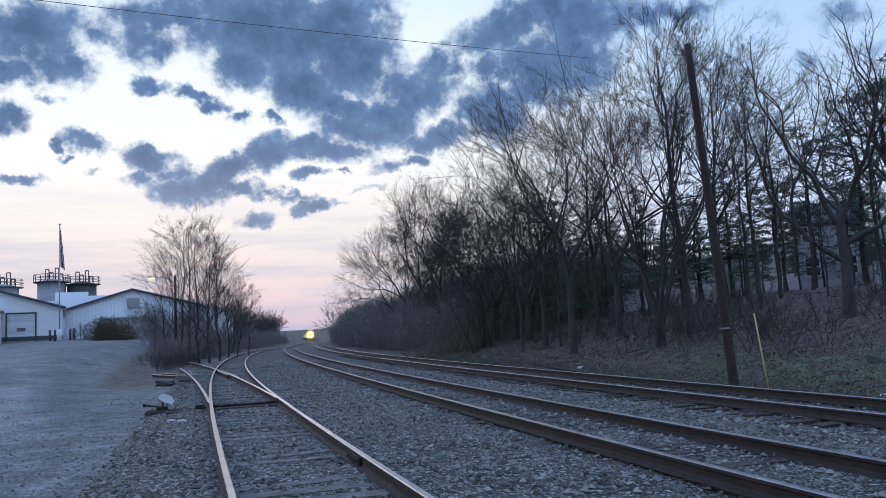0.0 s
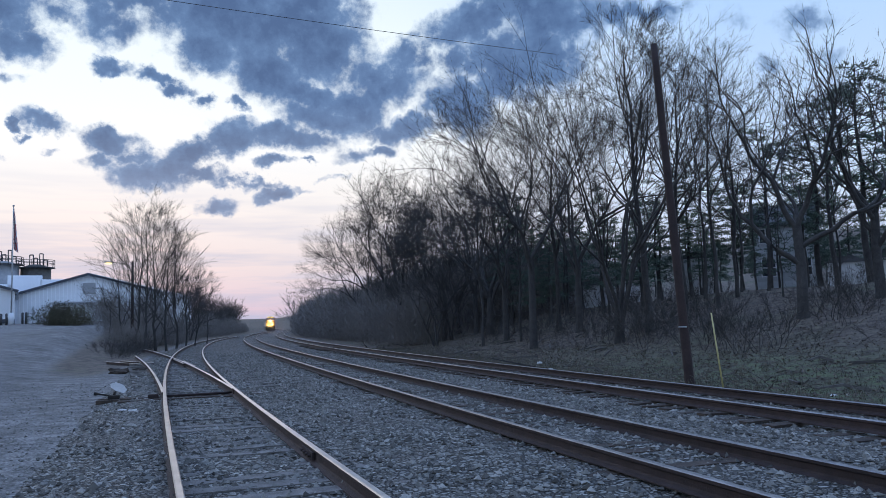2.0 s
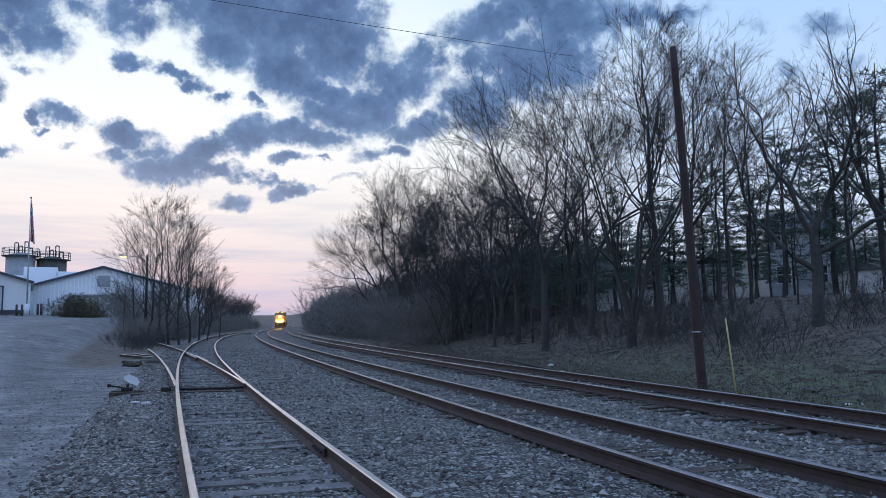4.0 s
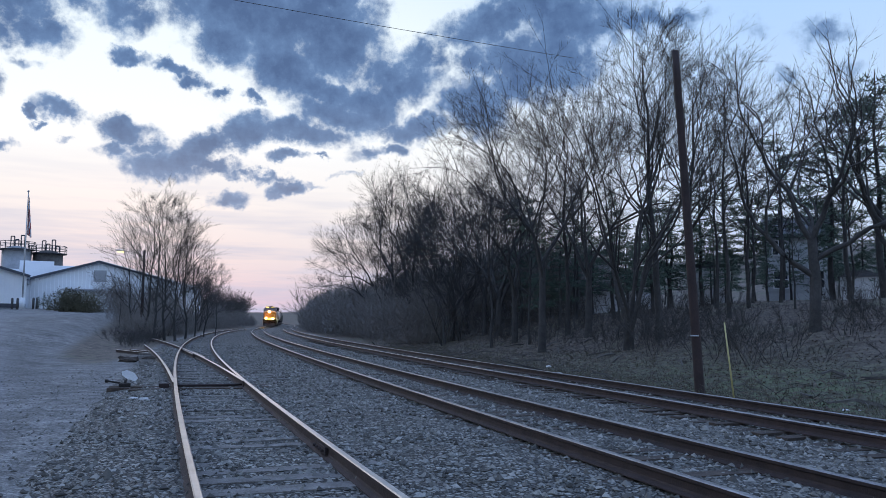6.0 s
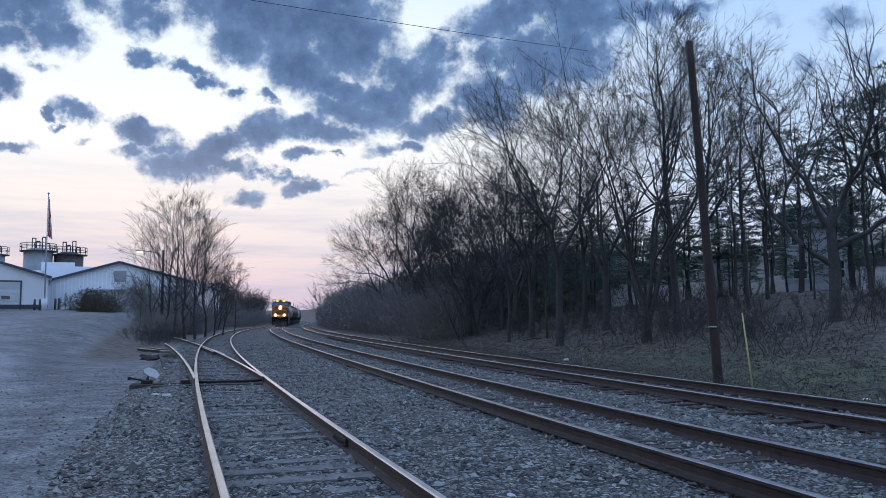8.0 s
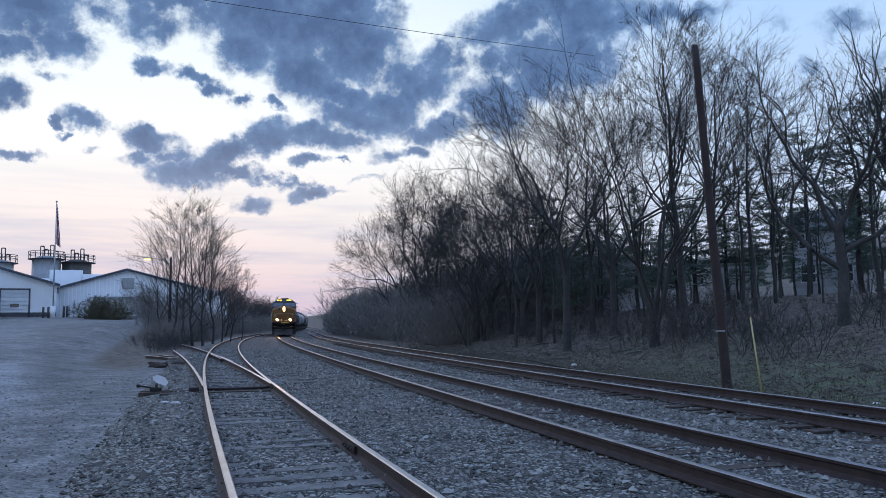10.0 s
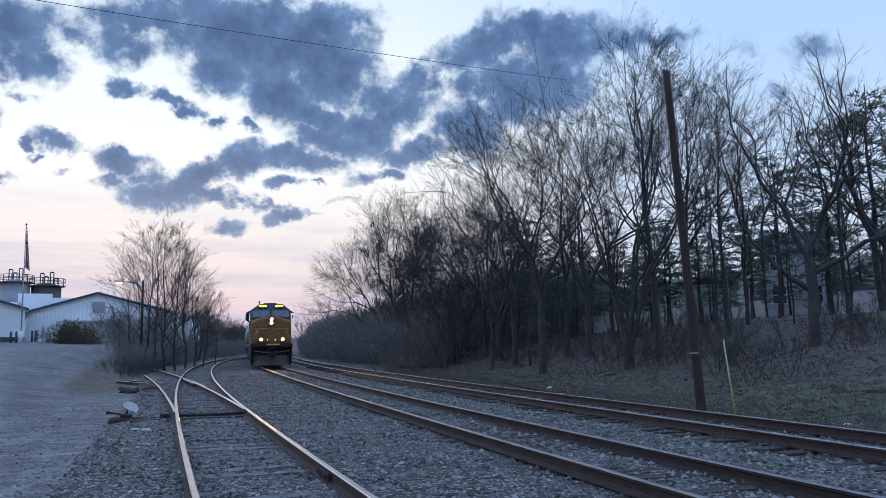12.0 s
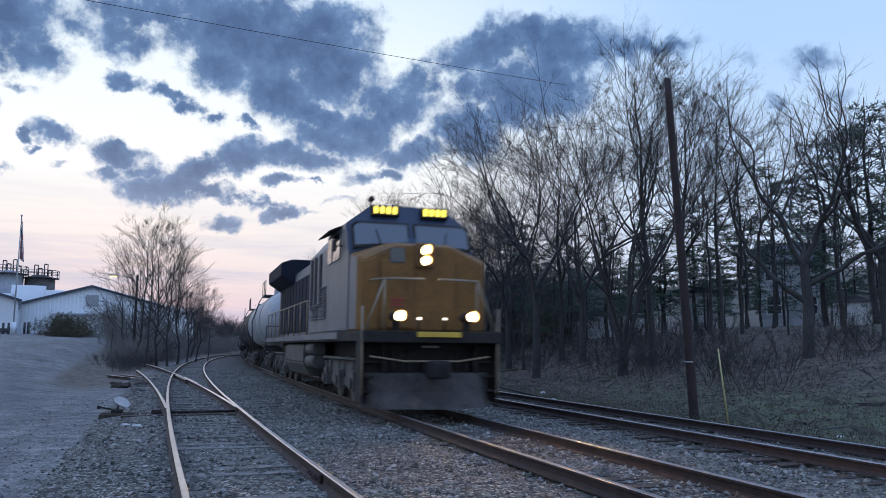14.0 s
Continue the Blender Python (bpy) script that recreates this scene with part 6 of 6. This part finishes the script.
        box(bm, (0.07, 0.04, 0.05), (s * 0.28 + 0.02, 10.70, 1.96), bevel=0.01)
        p("marker_light", bm, MARKER, nose, "small pale step light")
        bm = bmesh.new()
        rod(bm, (s * 0.28 + 0.02, 10.66, 1.68), (s * 0.28 + 0.02, 10.67, 1.99), 0.018, sides=6)
        p("marker_post", bm, BLACK)
        # front handrails and corner steps
        bm = bmesh.new()
        handrail(bm, [(s * 1.42, 10.62, 1.72), (s * 1.02, 10.60, 2.78), (s * 0.15, 10.58, 2.80)],
                 [((s * 1.02, 10.60, 2.78), (s * 1.02, 10.58, 1.72)), ((s * 1.42, 9.3, 1.72), (s * 1.42, 9.3, 2.8)), ((s * 1.02, 10.60, 2.78), (s * 1.42, 9.3, 2.8))])
        p("handrail", bm, RAILPAINT)
        bm = bmesh.new()
        for i in range(4):
            box(bm, (0.42, 0.28, 0.04), (s * 1.24, 10.30 + 0.03 * i, 1.36 - 0.30 * i))
        box(bm, (0.03, 0.62, 1.45), (s * 1.46, 10.3, 0.96), bevel=0.01)
        box(bm, (0.03, 0.62, 1.45), (s * 1.02, 10.3, 0.96), bevel=0.01)
        p("steps", bm, BLACK, label="sooty black corner steps")
        bm = bmesh.new()
        handrail(bm, [(s * 1.47, 10.62, 0.4), (s * 1.49, 10.64, 2.2)], ())
        p("grab_iron", bm, RAILPAINT)
    bm = bmesh.new()
    box(bm, (3.0, 0.62, 0.24), (0, 10.50, 1.58), bevel=0.03)
    p("end_platform", bm, BLACK)
    bm = bmesh.new()
    box(bm, (0.95, 0.05, 0.11), (-0.10, 10.84, 1.63), bevel=0.01)
    p("anticlimber", bm, BRIGHTYELLOW, label="bright yellow anticlimber edge")
    # pilot with plough, coupler and hoses
    bm = bmesh.new()
    plan_low = [(-1.42, 10.35), (-1.05, 10.95), (0, 11.12), (1.05, 10.95), (1.42, 10.35)]
    plan_top = [(-1.46, 10.25), (-1.0, 10.62), (0, 10.72), (1.0, 10.62), (1.46, 10.25)]
    a = [bm.verts.new((x, y, 0.13)) for x, y in plan_low]
    m_ = [bm.verts.new((x * 1.0, y * 0.3 + z * 0.7, 0.46)) for (x, y), (_, z) in zip(plan_low, plan_top)]
    b = [bm.verts.new((x, y, 0.84)) for x, y in plan_top]
    back = [bm.verts.new((x, 10.1, z)) for z in (0.13, 0.84) for x in (-1.42, 1.42)]
    fs = []
    for i in range(4):
        fs += [bm.faces.new((a[i], a[i + 1], m_[i + 1], m_[i])), bm.faces.new((m_[i], m_[i + 1], b[i + 1], b[i]))]
    fs += [bm.faces.new((*a[::-1], back[0], back[1])), bm.faces.new((*b, back[3], back[2])), bm.faces.new((a[0], m_[0], b[0], back[2], back[0])),
           bm.faces.new((a[4], back[1], back[3], b[4], m_[4])), bm.faces.new((back[0], back[2], back[3], back[1]))]
    bmesh.ops.recalc_face_normals(bm, faces=fs)
    p("plough", bm, PLOUGH, label="dull dark steel snow plough")
    bm = bmesh.new()
    box(bm, (2.9, 0.08, 0.85), (0, 10.28, 1.18), bevel=0.02)
    p("pilot_plate", bm, BLACK)
    bm = bmesh.new()
    box(bm, (0.34, 0.9, 0.28), (0, 10.75, 0.92), bevel=0.05)
    box(bm, (0.46, 0.30, 0.36), (0, 11.12, 0.92), (0, 0, 8), bevel=0.08)
    box(bm, (0.14, 0.26, 0.32), (0.16, 11.30, 0.92), (0, 0, 20), bevel=0.05)
    p("coupler", bm, BLACK)
    for x in (-1.0, -0.82, -0.62, -0.45, 0.45, 0.62, 0.82, 1.0):
        bm = bmesh.new()
        pipe(bm, [(x, 10.36, 1.30), (x * 0.98, 10.55, 1.12), (x * 0.95, 10.62, 0.85), (x * 0.90, 10.58, 0.66)], 0.026)
        p("air_hose", bm, BLACK)
    bm = bmesh.new()
    pipe(bm, [(-1.3, 10.58, 1.18), (-0.6, 10.66, 1.08), (0.6, 10.66, 1.08), (1.3, 10.58, 1.18)], 0.02)
    p("uncoupling_lever", bm, RAILPAINT)
    bm = bmesh.new()
    box(bm, (0.36, 0.02, 0.05), (0, 10.55, 1.38))
    p("plate", bm, LIGHTGREY)
    # equipment cabinet and hood behind the cab
    bm = bmesh.new()
    prism(bm, ((-1.44, low), (1.44, low), (1.44, 3.95), (0.95, 4.52), (-0.95, 4.52), (-1.44, 3.95)), 2.6, 6.08)
    bmesh.ops.bevel(bm, geom=[e for e in bm.edges], offset=0.04, segments=2, affect="EDGES")
    cabinet = p("equipment_cabinet", bm, LIGHTGREY)
    for s in (-1, 1):
        for y0, z0, w_, h_ in ((5.3, 2.55, 1.0, 0.95), (3.9, 2.35, 1.1, 0.5)):
            for i in range(int(h_ / 0.075)):
                bm = bmesh.new()
                box(bm, (0.05, w_, 0.035), (s * 1.46, y0, z0 - h_ / 2 + 0.075 * (i + 0.5)), (0, s * 30, 0))
                p("louvre", bm, LIGHTGREY, cabinet)
        bm = bmesh.new()
        for y0 in (4.75, 3.9, 3.15):
            box(bm, (0.03, 0.42, 1.5), (s * 1.445, y0, 3.15), bevel=0.01)
        p("access_panel", bm, HOODBLUE, cabinet, "dark blue access panels")
    bm = bmesh.new()
    prism(bm, ((-0.98, low), (0.98, low), (0.98, 4.15), (0.6, 4.45), (-0.6, 4.45), (-0.98, 4.15)), -9.9, 2.6)
    bmesh.ops.bevel(bm, geom=[e for e in bm.edges], offset=0.04, segments=2, affect="EDGES")
    hood = p("hood", bm, LIGHTGREY)
    for s in (-1, 1):
        for i in range(13):
            bm = bmesh.new()
            box(bm, (0.05, 0.74, 1.95), (s * 0.995, 2.0 - 0.9 * i, 2.85), bevel=0.012)
            p("hood_door", bm, HOODBLUE, hood, "sooty dark blue hood door")
    bm = bmesh.new()
    box(bm, (1.3, 1.8, 0.3), (0, 0.6, 4.55), bevel=0.06)
    rod(bm, (0, -1.6, 4.4), (0, -1.6, 4.75), 0.42, sides=18)
    p("exhaust_stack", bm, BLACK, hood)
    bm = bmesh.new()
    prism(bm, ((-0.98, 3.75), (0.98, 3.75), (1.53, 4.12), (1.53, 4.62), (1.1, 4.76), (-1.1, 4.76), (-1.53, 4.62), (-1.53, 4.12)), -9.7, -4.6)
    bmesh.ops.bevel(bm, geom=[e for e in bm.edges], offset=0.03, segments=1, affect="EDGES")
    p("radiator_wing", bm, HOODBLUE, label="dark overhanging radiator housing")
    # walkway handrails
    for s in (-1, 1):
        bm = bmesh.new()
        handrail(bm, [(s * 1.46, 2.4, 2.75), (s * 1.46, -10.0, 2.75)], ())
        p("side_handrail", bm, RAILPAINT)
        for i in range(9):
            bm = bmesh.new()
            rod(bm, (s * 1.46, 2.4 - 1.55 * i, 1.70), (s * 1.46, 2.4 - 1.55 * i, 2.75), 0.022, sides=6)
            p("rail_post", bm, RAILPAINT)
    # under the frame
    bm = bmesh.new()
    prism(bm, ((-1.42, 0.85), (-1.2, 0.45), (1.2, 0.45), (1.42, 0.85), (1.42, 1.42), (-1.42, 1.42)), -3.3, 1.6)
    bmesh.ops.bevel(bm, geom=[e for e in bm.edges], offset=0.05, segments=2, affect="EDGES")
    p("fuel_tank", bm, WARMGREY, label="dusty grey fuel tank")
    for s in (-1, 1):
        for z in (1.30, 0.92):
            bm = bmesh.new()
            rod(bm, (s * 1.22, 1.75, z), (s * 1.22, 3.4, z), 0.19, sides=16)
            p("air_reservoir", bm, WARMGREY)
    truck(loco, 6.55, (-1.85, 0, 1.85), WHEEL, True)
    truck(loco, -6.75, (-1.85, 0, 1.85), WHEEL, True)
    return loco


def build_tank_car(mat, label):
    """A tank car: domed barrel on a sill, with saddles, walkway, ladder and trucks."""
    car = thing("tank_car", label, "tank car", None, "tank cars")
    bm = bmesh.new()
    rings, n = [], 28
    for y, r in ((-8.0, 0.25), (-7.9, 0.7), (-7.65, 1.1), (-7.25, 1.38), (-6.8, 1.5), (0, 1.53), (6.8, 1.5), (7.25, 1.38), (7.65, 1.1), (7.9, 0.7), (8.0, 0.25)):
        rings.append([(r * math.cos(6.283 * i / n), y, 2.72 + r * math.sin(6.283 * i / n)) for i in range(n)])
    for f in loft(bm, rings):
        f.smooth = len(f.verts) == 4
    part("barrel", bm, mat, car)
    for y in (-4.6, -1.6, 1.6, 4.6):
        bm = bmesh.new()
        rod(bm, (0, y - 0.04, 2.72), (0, y + 0.04, 2.72), 1.545, sides=28)
        part("band", bm, mat, car)
    bm = bmesh.new()
    box(bm, (0.5, 17.2, 0.4), (0, 0, 1.0), bevel=0.03)
    for s in (-1, 1):
        box(bm, (2.7, 0.25, 0.5), (0, s * 6.3, 1.15), bevel=0.04)
        box(bm, (2.9, 0.9, 0.08), (0, s * 8.2, 1.22))
        box(bm, (0.3, 0.5, 0.26), (0, s * 8.75, 0.92), bevel=0.05)
    part("sill", bm, BLACK, car)
    bm = bmesh.new()
    rod(bm, (0, 0, 4.15), (0, 0, 4.6), 0.42, sides=16)
    rod(bm, (0, 0, 4.6), (0, 0, 4.68), 0.46, 0.3, sides=16)
    part("manway", bm, mat, car)
    bm = bmesh.new()
    box(bm, (2.1, 2.4, 0.06), (0, 0, 4.22))
    for x in (-1.0, 1.0):
        handrail(bm, [(x, -1.2, 5.05), (x, 1.2, 5.05)], [((x, y, 4.22), (x, y, 5.05)) for y in (-1.2, 0, 1.2)])
    part("platform", bm, DARKSTEEL, car)
    for s in (-1, 1):
        bm = bmesh.new()
        for y in (-0.22, 0.22):
            pipe(bm, [(s * 1.5, y, 1.2), (s * 1.62, y, 2.7), (s * 1.25, y, 3.9), (s * 1.0, y, 4.3)], 0.02)
        for i in range(9):
            rod(bm, (s * (1.52 + 0.08 * math.sin(i * 0.7)), -0.22, 1.3 + 0.3 * i), (s * (1.52 + 0.08 * math.sin(i * 0.7)), 0.22, 1.3 + 0.3 * i), 0.014, sides=5)
        part("ladder", bm, DARKSTEEL, car)
        bm = bmesh.new()
        handrail(bm, [(s * 1.4, 8.4, 1.25), (s * 1.4, 8.4, 2.3), (-s * 0.2, 8.4, 2.3)], [((s * 0.6, 8.4, 1.25), (s * 0.6, 8.4, 2.3))])
        part("end_handrail", bm, DARKSTEEL, car)
    for y in (-6.3, 6.3):
        truck(car, y, (-0.89, 0.89), 0.46, False)
    return car


LOCO = build_loco()
CARS = [build_tank_car(TANKGREY, "dusty grey tank car with railed top platform"), build_tank_car(TANKBLACK, "sooty black tank car with railed top platform")]
CARS += [copy_thing(CARS[0 if i % 3 else 1], Matrix()) for i in range(8)]


# ---------------------------------------------------------------- motion
def travel(t):
    """Arc length of the locomotive's front at t seconds."""
    u = 14.0 - t
    return 16.85 + 21.52 * u - 0.010 * u * u


def rolling(length, back):
    """Rows for a vehicle whose front runs that far behind the train's front."""
    rows = []
    for i in range(29):
        t = 0.5 * i
        c = travel(t) + back + length / 2
        x0, y0, _ = on(MAIN, c - length * 0.33)
        x1, y1, _ = on(MAIN, c + length * 0.33)
        rows.append((t, pose((x0 + x1) / 2, (y0 + y1) / 2, RT, 0, 0, 180 - math.degrees(math.atan2(x1 - x0, y1 - y0)))))
    return rows


def motions():
    walk(LOCO, rolling(LOCO_LENGTH, 0.0))
    for i, car in enumerate(CARS):
        walk(car, rolling(17.6, 22.3 + 17.7 * i))
    for ob, y, r in WHEELSETS:
        rows = []
        for k in range(421):
            t = k / 30
            rows.append((t, pose(0, y, r, -math.degrees((travel(0.0) - travel(t)) / r), 0, 0)))
        walk(ob, rows)


motions()
